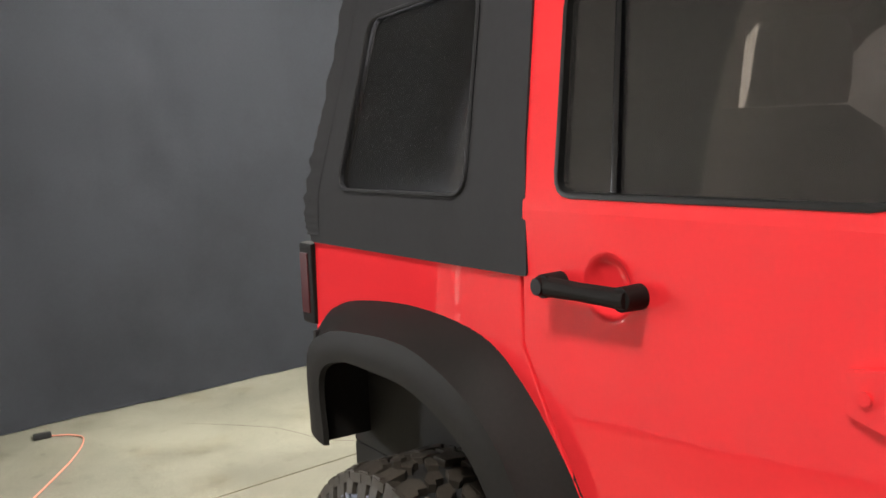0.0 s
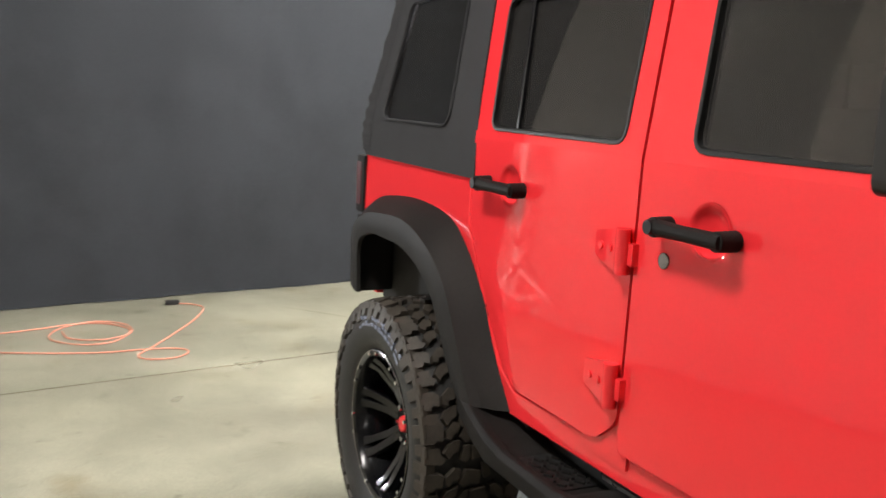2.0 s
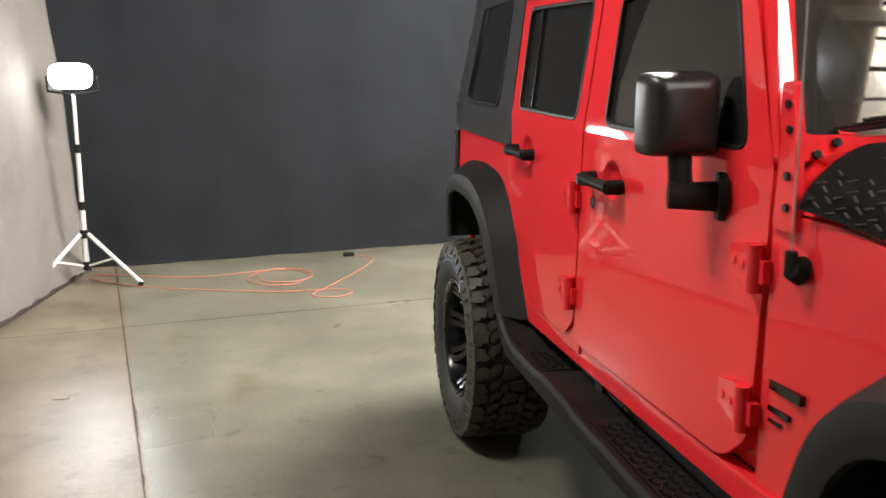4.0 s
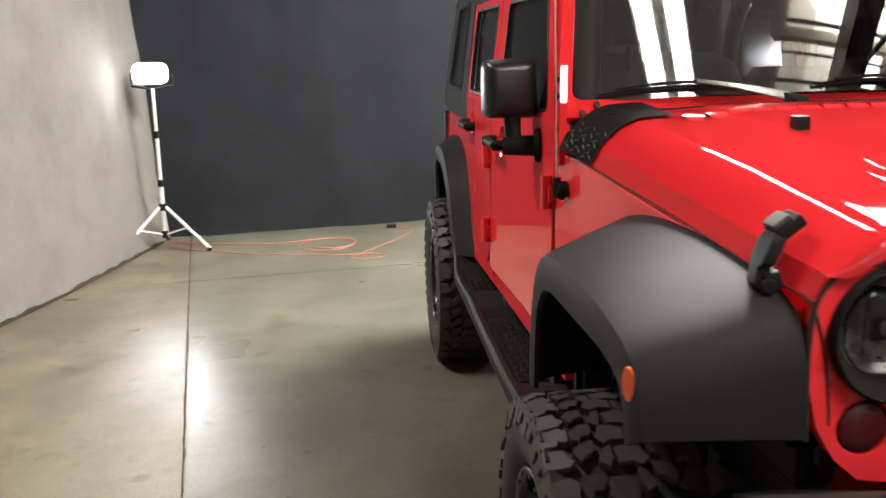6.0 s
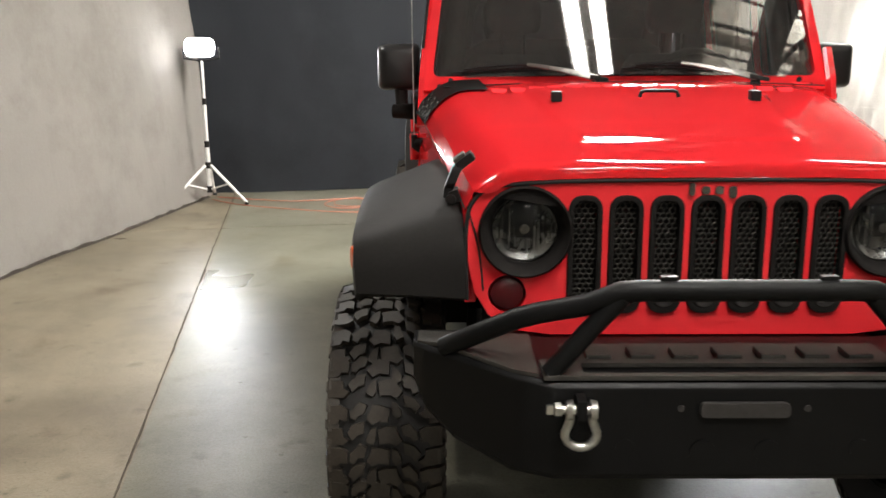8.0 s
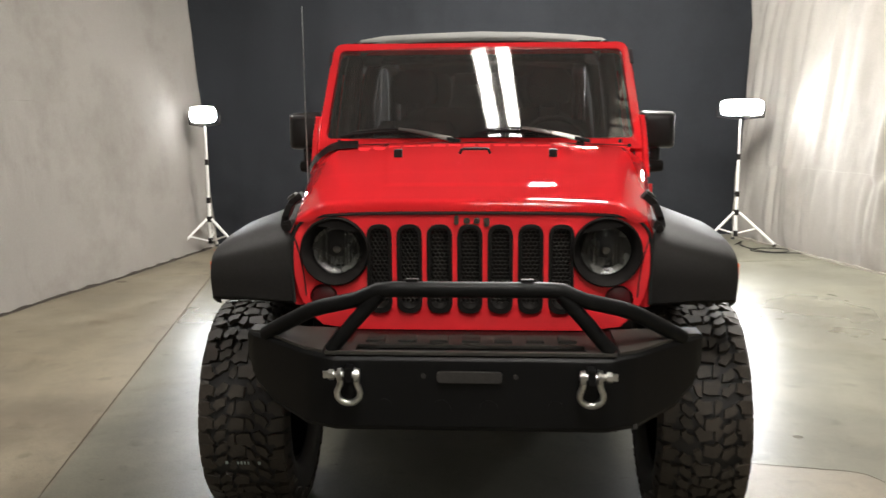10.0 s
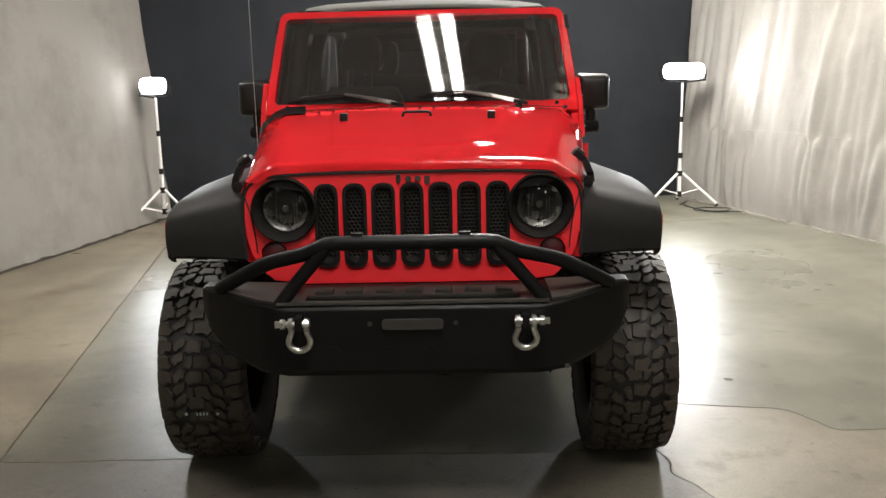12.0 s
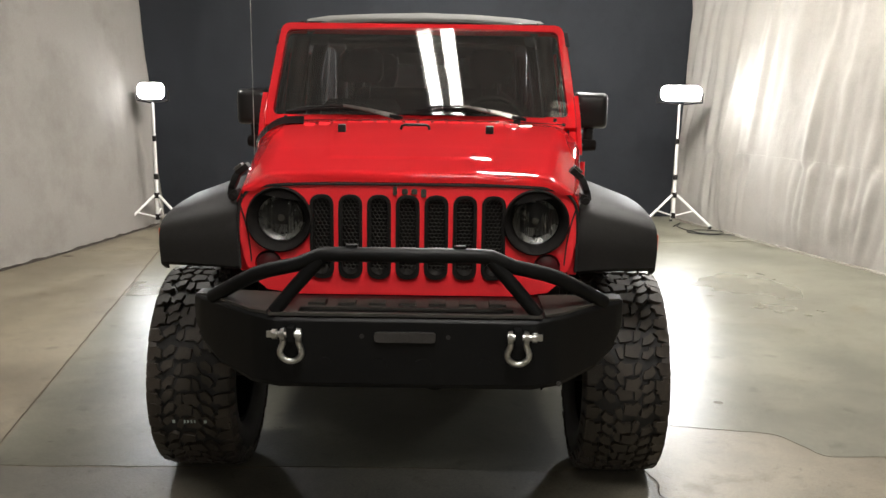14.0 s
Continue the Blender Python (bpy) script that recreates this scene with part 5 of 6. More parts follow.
# ---- work lamps ----
def work_lamp(name, head, spread, label, legs, wide=0.11):
    """A telescopic tripod with a lamp head."""
    ob = thing(name, label, "work lamp", (head.x, head.y, 0), "work lamps")
    rel = lambda x, y, z: Vector((x, y, z))
    bm = bmesh.new()
    rod(bm, rel(0, 0, 0.12), rel(0, 0, 0.56), 0.019, n=14)
    rod(bm, rel(0, 0, 0.56), rel(0, 0, 0.97), 0.016, n=14)
    rod(bm, rel(0, 0, 0.97), rel(0, 0, head.z - 0.12), 0.013, n=14)
    part("mast", bm, WHITE_METAL, ob, "white telescopic mast")
    for z, r in ((0.36, 0.028), (0.56, 0.024), (0.96, 0.021), (0.13, 0.025)):
        bm = bmesh.new()
        rod(bm, rel(0, 0, z - 0.03), rel(0, 0, z + 0.03), r, n=14)
        part("collar", bm, BLACK_PLASTIC, ob, "black clamp collar", bevel=0.003)
    for a in legs:
        d = Vector((math.cos(a), math.sin(a), 0))
        bm = bmesh.new()
        rod(bm, d * 0.03 + Vector((0, 0, 0.36)), d * spread + Vector((0, 0, 0.02)), 0.014, n=10)
        leg = part("leg", bm, WHITE_METAL, ob)
        bm = bmesh.new()
        rod(bm, d * 0.02 + Vector((0, 0, 0.13)), d * spread * 0.5 + Vector((0, 0, 0.19)), 0.008, n=8)
        part("brace", bm, WHITE_METAL, leg)
        bm = bmesh.new()
        rod(bm, d * (spread - 0.02) + Vector((0, 0, 0.0)), d * spread + Vector((0, 0, 0.035)), 0.018, n=10)
        part("rubber_foot", bm, TRIM, leg)
    hz = head.z
    bm = bmesh.new()
    sweep(bm, [(-wide - 0.025, 0, hz), (-wide - 0.025, 0, hz - 0.10), (0, 0, hz - 0.125), (wide + 0.025, 0, hz - 0.10), (wide + 0.025, 0, hz)], 0.010, 8)
    part("yoke", bm, BLACK_PLASTIC, ob)
    bm = bmesh.new()
    box(bm, -wide + 0.012, wide - 0.012, -0.05, 0.05, hz - 0.072, hz + 0.072)
    headp = part("lamp_head", bm, BLACK_PLASTIC, ob, "black lamp housing", bevel=0.006)
    for q in range(5):
        bm = bmesh.new()
        box(bm, -0.10, 0.10, 0.046, 0.075, hz - 0.075 + q * 0.036, hz - 0.065 + q * 0.036)
        part("cooling_fin", bm, BLACK_PLASTIC, headp)
    # glowing face drawn larger than the housing to take in the lamp's bloom
    bm = bmesh.new()
    plate(bm, [rounded([(-wide, hz - 0.084), (wide, hz - 0.084), (wide, hz + 0.084), (-wide, hz + 0.084)], 0.075, 6)], lambda a, b: Vector((a, -0.060, b)), (0, 0.009, 0))
    part("lamp_face", bm, GLOW, headp, "glaring white lamp face", bevel=0.002)
    return ob


work_lamp("work_lamp", LAMP_A, 0.42, "lit work lamp on a white tripod stand", [radians(d) for d in (218, 338, 98)], 0.14)
work_lamp("work_lamp", LAMP_B, 0.42, "lit work lamp on a white tripod beside a curtain", [radians(d) for d in (200, 340, 80)], 0.225)

# ---- hall closure: walls, ceiling, strip lights ----
bm = bmesh.new()
plate(bm, [[(-11, -16), (11, -16), (11, 9.5), (-11, 9.5)]], lambda x, y: Vector((x, y, CEILING_Z)), (0, 0, 0.2))
for q in range(11):
    box(bm, -11, 11, -15 + q * 2.3, -14.9 + q * 2.3, CEILING_Z - 0.25, CEILING_Z)
tagged(mesh_object("ceiling", bm, CEILING), "pale hall ceiling with purlins", "ceiling", kind="structure")
# daylit roof sheets between dark steel, seen only mirrored in the windshield
roof_light = tagged(new("roof_light"), "pale translucent roof sheets behind dark purlins", "roof light", kind="structure")
roof_light.location = (0, 0, CEILING_Z)
for x0, x1, sheet in ((4.1, 4.8, SHEET_DULL), (4.8, 6.9, SHEET)):
    bm = bmesh.new()
    box(bm, x0, x1 - 0.01, -8.6, -3.6, -0.06, -0.03)
    part("roof_sheet", bm, sheet, roof_light, "pale translucent roof sheet")
for q in range(9):
    bm = bmesh.new()
    box(bm, 4.05, 6.95, -8.5 + q * 0.58, -8.465 + q * 0.58 + 0.03 * (q % 2), -0.095, -0.065)
    part("purlin", bm, BLACK_STEEL, roof_light)
bm = bmesh.new()
box(bm, 5.35, 6.0, -8.7, -3.5, -0.62, -0.21)
part("beam", bm, BLACK_STEEL, roof_light, "dark steel beam", bevel=0.01)
bm = bmesh.new()
rod(bm, (5.9, -6.1, -0.40), (7.0, -4.9, -0.24), 0.05)
part("brace", bm, BLACK_STEEL, roof_light)
for name, a in (("wall_south", (-11, 11, -16.2, -16)), ("wall_north", (-11, 11, 9.5, 9.7)), ("wall_west", (-11.2, -11, -16, 9.5)), ("wall_east", (11, 11.2, -16, 9.5))):
    bm = bmesh.new()
    box(bm, *a, -0.02, CEILING_Z + 0.1)
    tagged(mesh_object(name, bm, WALL), "pale painted hall wall", "wall", kind="structure")
for x, y, watts in STRIPS:
    fx = thing("strip_light", "twin fluorescent strip light, four of the seven added as fill", "ceiling light", (x, y, STRIP_Z), "ceiling strips")
    fx.rotation_euler.z = radians(14) if y == -2.5 else ROOM
    half_l = 0.6 if x < -2 < y else 1.2
    for e in (-0.5, 0.5):
        bm = bmesh.new()
        rod(bm, (0, e, -0.03), (0, e, CEILING_Z - STRIP_Z), 0.005, n=6)
        part("hanger", bm, WHITE_METAL, fx)
    bm = bmesh.new()
    box(bm, -0.28, 0.28, -half_l - 0.02, half_l + 0.02, -0.10, -0.02)
    part("housing", bm, WHITE_METAL, fx, bevel=0.005)
    for e in (-0.165, 0.165):
        bm = bmesh.new()
        box(bm, e - 0.10, e + 0.10, -half_l, half_l, -0.125, -0.102)
        part("diffuser", bm, TUBE, fx, "glowing strip diffuser", bevel=0.004)
    for e in (-0.285, 0.285, -0.33, 0.33):
        bm = bmesh.new()
        box(bm, e - 0.006, e + 0.006, -half_l - 0.02, half_l + 0.02, -0.16, -0.02)
        part("reflector_wing", bm, WHITE_METAL, fx)


# ---- vehicle details ----
def hood_point(y, k, lift=0.0):
    """A point of the hood skin: k runs from the centre line (0) to the edge (8) on the -x side."""
    rows = HOOD + [(0.75, 1.445, 0.79, 1.325)]
    for a, b in zip(rows, rows[1:]):
        if y <= b[0] or b is rows[-1]:
            f = (y - a[0]) / (b[0] - a[0])
            zc, xe, ze = (a[q] + (b[q] - a[q]) * f for q in (1, 2, 3))
            break
    line = hood_line(hood_half(y, zc, xe, ze))
    i = min(int(k * 4), 31)
    r = line[i].lerp(line[i + 1], k * 4 - i)
    t = (line[min(i + 2, 32)] - line[max(i - 1, 0)]).normalized()
    r = r + Vector((-t.y, t.x, 0)) * lift
    return Vector((-r.x, y, r.y))


# pressed louvres across the rear of the hood, each with a dark slot behind its lip
louver_mesh = slot_mesh = None
for i in range(16):
    k = (i - 7.5) * 0.066
    z = hood_point(0.50, 0).z - 0.012 * (abs(k) / 0.5) ** 2 - 0.001
    if louver_mesh is None:
        bm = bmesh.new()
        loft(bm, [[Vector((x * w, y, h)) for x in (-1, -0.6, 0, 0.6, 1)] for w, y, h in ((0.018, -0.030, -0.004), (0.025, -0.018, 0.0015), (0.027, -0.004, 0.0072), (0.026, 0.003, 0.0086), (0.024, 0.010, 0.0075), (0.022, 0.012, -0.004))], closed=False, caps=False)
        ob = part("louver", bm, RED, suv, angle=60)
        bm = bmesh.new()
        box(bm, -0.022, 0.022, 0.012, 0.020, -0.004, 0.0028)
        ob2 = part("louver_slot", bm, UNDER, suv, "dark louvre slot")
        louver_mesh, slot_mesh = ob.data, ob2.data
    else:
        ob, ob2 = new("louver", louver_mesh), new("louver_slot", slot_mesh)
        ob.parent = ob2.parent = suv
        ob2["label"] = "dark louvre slot"
    tip = 0.05 * math.sin(i * 2.3)
    ob.matrix_world = ob2.matrix_world = pose(k, 0.50 - 0.04 * (abs(k) / 0.5) ** 2, z, 3.5 + 22 * tip, -k * 4, 0)


# door handles in round dishes, hinges, locks
def door_handle(s, y, z):
    bm = bmesh.new()
    x = side_at(y - 0.123, z)
    revolve(bm, [(s * (x + 0.0045), 0.0595), (s * (x + 0.0030), 0.0530), (s * (x - 0.002), 0.048), (s * (x - 0.010), 0.034), (s * (x - 0.013), 0.0)], "x", 32, (0, y - 0.123, z + 0.005))
    if y < 1.8:
        for v in bm.verts:
            v.co.x += s * 0.040 * (v.co.y - y + 0.123)
    x = side_at(y, z)
    part("handle_dish", bm, RED, suv, angle=60)
    bm = bmesh.new()
    xo = x + 0.040
    pts = [(y + 0.010, 0.020), (y - 0.03, 0.019), (y - 0.09, 0.017), (y - 0.17, 0.018), (y - 0.206, 0.019)]
    rings = [[Vector((s * (xo + dx), yy, z + dz * h / 0.02)) for dx, dz in ((0.012, -0.012), (0.016, 0.0), (0.012, 0.012), (0.0, 0.019), (-0.010, 0.016), (-0.012, 0.0), (-0.010, -0.016), (0.0, -0.019))] for yy, h in pts]
    loft(bm, rings)
    for yy, r in ((y - 0.005, 0.021), (y - 0.194, 0.020)):
        rod(bm, (s * (x - 0.004), yy, z), (s * (xo + 0.006), yy, z), r * 1.05, r, n=18)
    h = part("door_handle", bm, BLACK_PLASTIC, suv, "black plastic door handle", bevel=0.003)
    bm = bmesh.new()
    rod(bm, (s * (xo + 0.002), y - 0.002, z), (s * (xo + 0.017), y - 0.002, z), 0.017, 0.015, n=20)
    part("push_button", bm, BLACK_STEEL, h, bevel=0.002)


def side_at(y, z):
    return abs(on_side(1)(y, z).x)


def hinge(s, y, z):
    """A cast hinge: tapered leaf with two bolts, and a knuckle."""
    bm = bmesh.new()
    x = side_at(y, z)
    plate(bm, [rounded([(y + 0.115, z - 0.026), (y + 0.115, z + 0.030), (y + 0.03, z + 0.046), (y + 0.004, z + 0.046), (y + 0.004, z - 0.046), (y + 0.03, z - 0.046)], 0.008, 3)], lambda a, b: Vector((s * (x + 0.020 - 0.10 * max(0, a - y - 0.03)), a, b)), (-s * 0.016, 0, 0))
    rod(bm, (s * (x + 0.020), y - 0.002, z - 0.05), (s * (x + 0.020), y - 0.002, z + 0.05), 0.017, n=16)
    box(bm, s * (x - 0.004), s * (x + 0.018), y - 0.035, y, z - 0.028, z + 0.020)
    h = part("door_hinge", bm, RED, suv, "red cast door hinge", bevel=0.004)
    for dy in (0.045, 0.085):
        bm = bmesh.new()
        xx = x + 0.022 - 0.10 * max(0, dy - 0.03)
        rod(bm, (s * (xx - 0.004), y + dy, z), (s * (xx + 0.003), y + dy, z), 0.009, n=12)
        part("hinge_bolt", bm, RED, h)


for s in (-1, 1):
    door_handle(s, 2.475, 1.262)
    door_handle(s, 1.688, 1.256)
    for y in (1.805, 0.815):
        hinge(s, y, 1.185)
        hinge(s, y, 0.885)
    bm = bmesh.new()
    x = side_at(1.688, 1.184)
    rod(bm, (s * (x - 0.004), 1.688, 1.184), (s * (x + 0.006), 1.688, 1.184), 0.019, 0.017, n=20)
    part("door_lock", bm, DARK_CHROME, suv, "round silver door lock", bevel=0.002)
    # mirrors
    bm = bmesh.new()
    rings = []
    for yy, sc in ((0.992, 0.62), (0.999, 0.80), (1.015, 0.93), (1.042, 1.0), (1.087, 1.0)):
        cx_, cz_ = 0.872, 1.480
        rings.append([Vector((s * (cx_ + 0.086 * sc * q[0]), yy, cz_ + 0.094 * sc * q[1])) for q in rounded([(-1, -1), (1, -0.96), (1, 0.94), (-0.96, 1)], 0.3, 5)])
    loft(bm, rings)
    mir = part("door_mirror", bm, SATIN_BLACK, suv, "black plastic door mirror housing", angle=40)
    bm = bmesh.new()
    plate(bm, [rounded([(0.785, 1.405), (0.938, 1.405), (0.938, 1.565), (0.785, 1.565)], 0.025, 4)], lambda a, b: Vector((s * (a + 0.012), 1.091, b)), (0, -0.004, 0))
    part("mirror_glass", bm, CHROME, mir, "silvered mirror glass")
    bm = bmesh.new()
    sweep(bm, [(s * 0.866, 1.05, 1.41), (s * 0.864, 1.045, 1.345), (s * 0.862, 1.04, 1.31)], [0.028, 0.026, 0.029], 14)
    rod(bm, (s * 0.895, 1.035, 1.303), (s * 0.79, 1.00, 1.303), 0.029, 0.034, n=18)
    rod(bm, (s * 0.80, 0.995, 1.305), (s * 0.785, 0.99, 1.305), 0.052, 0.056, n=24)
    part("mirror_arm", bm, BLACK_PLASTIC, mir, "black mirror arm and base")
    # windshield hinge bracket with bolts
    bm = bmesh.new()
    plate(bm, [rounded([(0.705, 1.275), (0.780, 1.275), (0.785, 1.45), (0.815, 1.555), (0.775, 1.56), (0.735, 1.45)], 0.012, 3)], lambda a, b: Vector((s * (0.790 - 0.10 * max(0, b - 1.36)), a, b)), (-s * 0.02, 0, 0))
    br = part("windshield_bracket", bm, RED, suv, bevel=0.004)
    for y, z in ((0.775, 1.515), (0.757, 1.468), (0.742, 1.380), (0.735, 1.320)):
        bm = bmesh.new()
        x = 0.790 - 0.10 * max(0, z - 1.36)
        rod(bm, (s * (x - 0.002), y, z), (s * (x + 0.006), y, z), 0.0085, n=6)
        part("bracket_bolt", bm, BLACK_STEEL, br, "black hex bolt")
    for x, v in ((0.705, 0.010), (0.662, 0.032)):
        bm = bmesh.new()
        p = on_screen(0)(s * x, v)
        rod(bm, p - WN * 0.002, p + WN * 0.007, 0.010, n=6)
        part("cowl_bolt", bm, BLACK_STEEL, suv, "black hex bolt")
    # hood catch
    bm = bmesh.new()
    m = Matrix.Translation((s * 0.652, -0.362, 1.203)) @ Matrix.Rotation(s * radians(20), 4, "Y")
    box(bm, -0.014, 0.014, -0.030, 0.030, -0.018, 0.016, m)
    rod(bm, m @ Vector((s * 0.012, -0.034, -0.004)), m @ Vector((s * 0.012, 0.034, -0.004)), 0.014, n=14)
    catch = part("hood_catch", bm, BLACK_PLASTIC, suv, "black rubber hood catch", bevel=0.004)
    bm = bmesh.new()
    loft(bm, [[Vector((s * x + s * dx, -0.362 + dy, z)) for dx, dy in ((-0.010, -w_), (0.016, -w_ * 0.9), (0.016, w_ * 0.9), (-0.010, w_))] for x, z, w_ in ((0.668, 1.196, 0.020), (0.664, 1.224, 0.018), (0.660, 1.234, 0.029), (0.645, 1.272, 0.031), (0.634, 1.288, 0.024))])
    part("catch_strap", bm, TRIM, catch, bevel=0.004)
    bm = bmesh.new()
    m = Matrix.Translation((s * 0.624, -0.360, 1.294)) @ Matrix.Rotation(s * radians(38), 4, "Y")
    box(bm, -0.026, 0.028, -0.029, 0.029, -0.012, 0.013, m)
    part("catch_handle", bm, BLACK_PLASTIC, catch, bevel=0.006)
    bm = bmesh.new()
    box(bm, -0.024, 0.012, -0.024, 0.024, 0.0125, 0.024, m)
    part("catch_cap", bm, LIGHTER_STEEL, catch, "dusty grey cap", bevel=0.005)
    # washer nozzle
    bm = bmesh.new()
    box(bm, s * 0.320 - 0.017, s * 0.320 + 0.017, 0.205, 0.245, 1.395, 1.437)
    part("hood_bumper", bm, TRIM, suv, "black rubber hood stop", bevel=0.006)
    # tail lamp
    bm = bmesh.new()
    box(bm, s * 0.745, s * 0.838, 3.46, 3.535, 1.045, 1.262)
    tl = part("tail_lamp", bm, BLACK_PLASTIC, suv, "black tail lamp housing", bevel=0.012)
    bm = bmesh.new()
    box(bm, s * 0.834, s * 0.842, 3.478, 3.522, 1.075, 1.235)
    part("tail_lens", bm, DARK_RED, tl, "dark red tail lens", bevel=0.003)
    # running board: two sunken treads between humps, a raised outer rim, a closing slope at the arch
    bm = bmesh.new()
    PROFILE = [(0.52, 0.622), (0.70, 0.620), (0.735, 0.617), (0.775, 0.596), (1.50, 0.596), (1.545, 0.617), (1.59, 0.622), (1.80, 0.622), (1.84, 0.617), (1.885, 0.597), (2.13, 0.599), (2.17, 0.618), (2.21, 0.624), (2.33, 0.650), (2.43, 0.690)]
    rings = []
    for y_, zt in PROFILE:
        rim_z = max(zt, 0.610) + 0.004
        out = 0.938 - 0.10 * max(0.0, y_ - 2.21)
        rings.append([Vector((s * x_, y_, z_)) for x_, z_ in ((0.762, zt - 0.004), (0.775, zt), (out - 0.042, zt), (out - 0.032, rim_z), (out - 0.012, rim_z + 0.002), (out, rim_z - 0.014), (out - 0.004, 0.558 + max(0.0, zt - 0.624)), (out - 0.030, 0.545 + max(0.0, zt - 0.624)), (0.775, 0.560), (0.762, 0.575))])
    loft(bm, rings)
    rb = part("running_board", bm, BLACK_PLASTIC, suv, "black moulded running board", bevel=0.004)
    for y0, y1 in ((0.80, 1.48), (1.905, 2.115)):
        bm = bmesh.new()
        plate(bm, [rounded([(y0, 0.785), (y1, 0.785), (y1, 0.890), (y0, 0.890)], 0.012, 3)], lambda a, b: Vector((s * b, a, 0.602)), (0, 0, -0.008))
        part("step_pad", bm, TRIM, rb, "ribbed step pad", bevel=0.002)
        # raised ribs, each a row of small chevrons
        bm = bmesh.new()
        for q in range(int((y1 - y0 - 0.03) / 0.030)):
            for w_ in range(4):
                yy, xx = y0 + 0.022 + q * 0.030, 0.800 + w_ * 0.0255
                turn_ = Matrix.Translation((s * xx, yy, 0.6045)) @ Matrix.Rotation(radians(32 if (q + w_) % 2 else -32), 4, "Z")
                box(bm, -0.0042, 0.0042, -0.0115, 0.0115, -0.003, 0.003, turn_)
        tagged(part("step_studs", bm, BLACK_PLASTIC, rb), kind="stuff")
    # strip added along the inner edge for the bright reflection on the sill weld
    bm = bmesh.new()
    plate(bm, [rounded([(1.46, 0.768), (1.90, 0.768), (1.90, 0.784), (1.46, 0.784)], 0.004, 2)], lambda a, b: Vector((s * b, a, 0.630)), (0, 0, -0.010))
    part("sill_glint", bm, WIPER, rb, "light strip for the glint beside the sill")
    for y in (0.75, 1.65, 2.25):
        bm = bmesh.new()
        box(bm, s * 0.60, s * 0.80, y - 0.03, y + 0.03, 0.58, 0.66)
        part("board_bracket", bm, UNDER, rb, bevel=0.004)

# corner guard on the hood's passenger rear corner
bm = bmesh.new()
rows_ = []
for f in [q / 7 for q in range(8)]:
    rows_.append([hood_point(0.49 + 0.205 * f, k, 0.008 + 0.006 * f) for k in [3.6 + 4.4 * q / 16 for q in range(17)]])
loft(bm, rows_, closed=False, caps=False)
bmesh.ops.solidify(bm, geom=bm.faces[:], thickness=0.006)
guard = part("hood_corner_guard", bm, BLACK_PLASTIC, suv, "black diamond-plate hood corner guard", angle=60)
bm = bmesh.new()
for i in range(5):
    for j in range(5):
        k = 6.45 + 1.25 * j / 4
        y = 0.505 + 0.036 * i + 0.018 * (j % 2)
        p = hood_point(y, k, 0.0095 + 0.029 * (y - 0.49))
        q = hood_point(y + 0.016, min(7.98, k + (0.14 if (i + j) % 2 else -0.14)), 0.0095 + 0.029 * (y - 0.474))
        rod(bm, p, q, 0.0022, n=6)
tagged(part("guard_studs", bm, LIGHTER_STEEL, guard), kind="stuff")

# antenna
bm = bmesh.new()
rod(bm, (-0.775, 0.69, 1.205), (-0.800, 0.69, 1.212), 0.030, 0.022, n=18)
rod(bm, (-0.800, 0.69, 1.195), (-0.800, 0.69, 1.245), 0.012, n=12)
ant = part("antenna_base", bm, BLACK_PLASTIC, suv, "black antenna base", bevel=0.003)
bm = bmesh.new()
rod(bm, (-0.800, 0.69, 1.24), (-0.806, 0.70, 2.06), 0.0022, 0.0016, n=6)
part("antenna_mast", bm, SILVER, ant, "thin steel antenna mast")

# wipers
for bx0, bx1, px, py in ((-0.66, -0.20, -0.12, 0.70), (-0.02, 0.34, 0.47, 0.70)):
    bm = bmesh.new()
    mid = bx0 + (bx1 - bx0) * 0.62
    ends = Vector((px, py - 0.012, 1.452)), on_screen(0.024)(mid, 0.078)
    arm_line = [ends[0].lerp(ends[1], q / 12) + WN * 0.010 * math.sin(math.pi * q / 12) for q in range(13)]
    rings = []
    for q, p in enumerate(arm_line):
        d = (arm_line[min(q + 1, 12)] - arm_line[max(q - 1, 0)]).normalized()
        side = d.cross(WN).normalized() * (0.0125 - 0.0006 * q)
        rings.append([p + side - WN * 0.004, p + side + WN * 0.003, p + WN * 0.0045, p - side + WN * 0.003, p - side - WN * 0.004])
    loft(bm, rings)
    arm = part("wiper_arm", bm, WIPER, suv, "worn satin wiper arm")
    bm = bmesh.new()
    rod(bm, (px, py, 1.420), (px, py, 1.448), 0.020, 0.017, n=14)
    loft(bm, [[ends[0].lerp(ends[1], f) + d_ for d_ in (Vector((0, -0.014, -0.008)), Vector((0, 0.014, -0.008)), Vector((0, 0.012, 0.009)), Vector((0, -0.012, 0.009)))] for f in (-0.16, 0.10)])
    part("wiper_pivot_cap", bm, TRIM, arm, "black pivot cap", bevel=0.003)
    bm = bmesh.new()
    sweep(bm, [on_screen(0.004)(bx0 + (bx1 - bx0) * q / 6, 0.062 + 0.010 * math.sin(q / 6 * 3.1)) for q in range(7)], 0.005, 6)
    sweep(bm, [on_screen(0.016)(bx0 + 0.05 + (bx1 - bx0 - 0.1) * q / 6, 0.070 + 0.010 * math.sin(q / 6 * 3.1)) for q in range(7)], 0.005, 6)
    part("wiper_blade", bm, TRIM, arm)

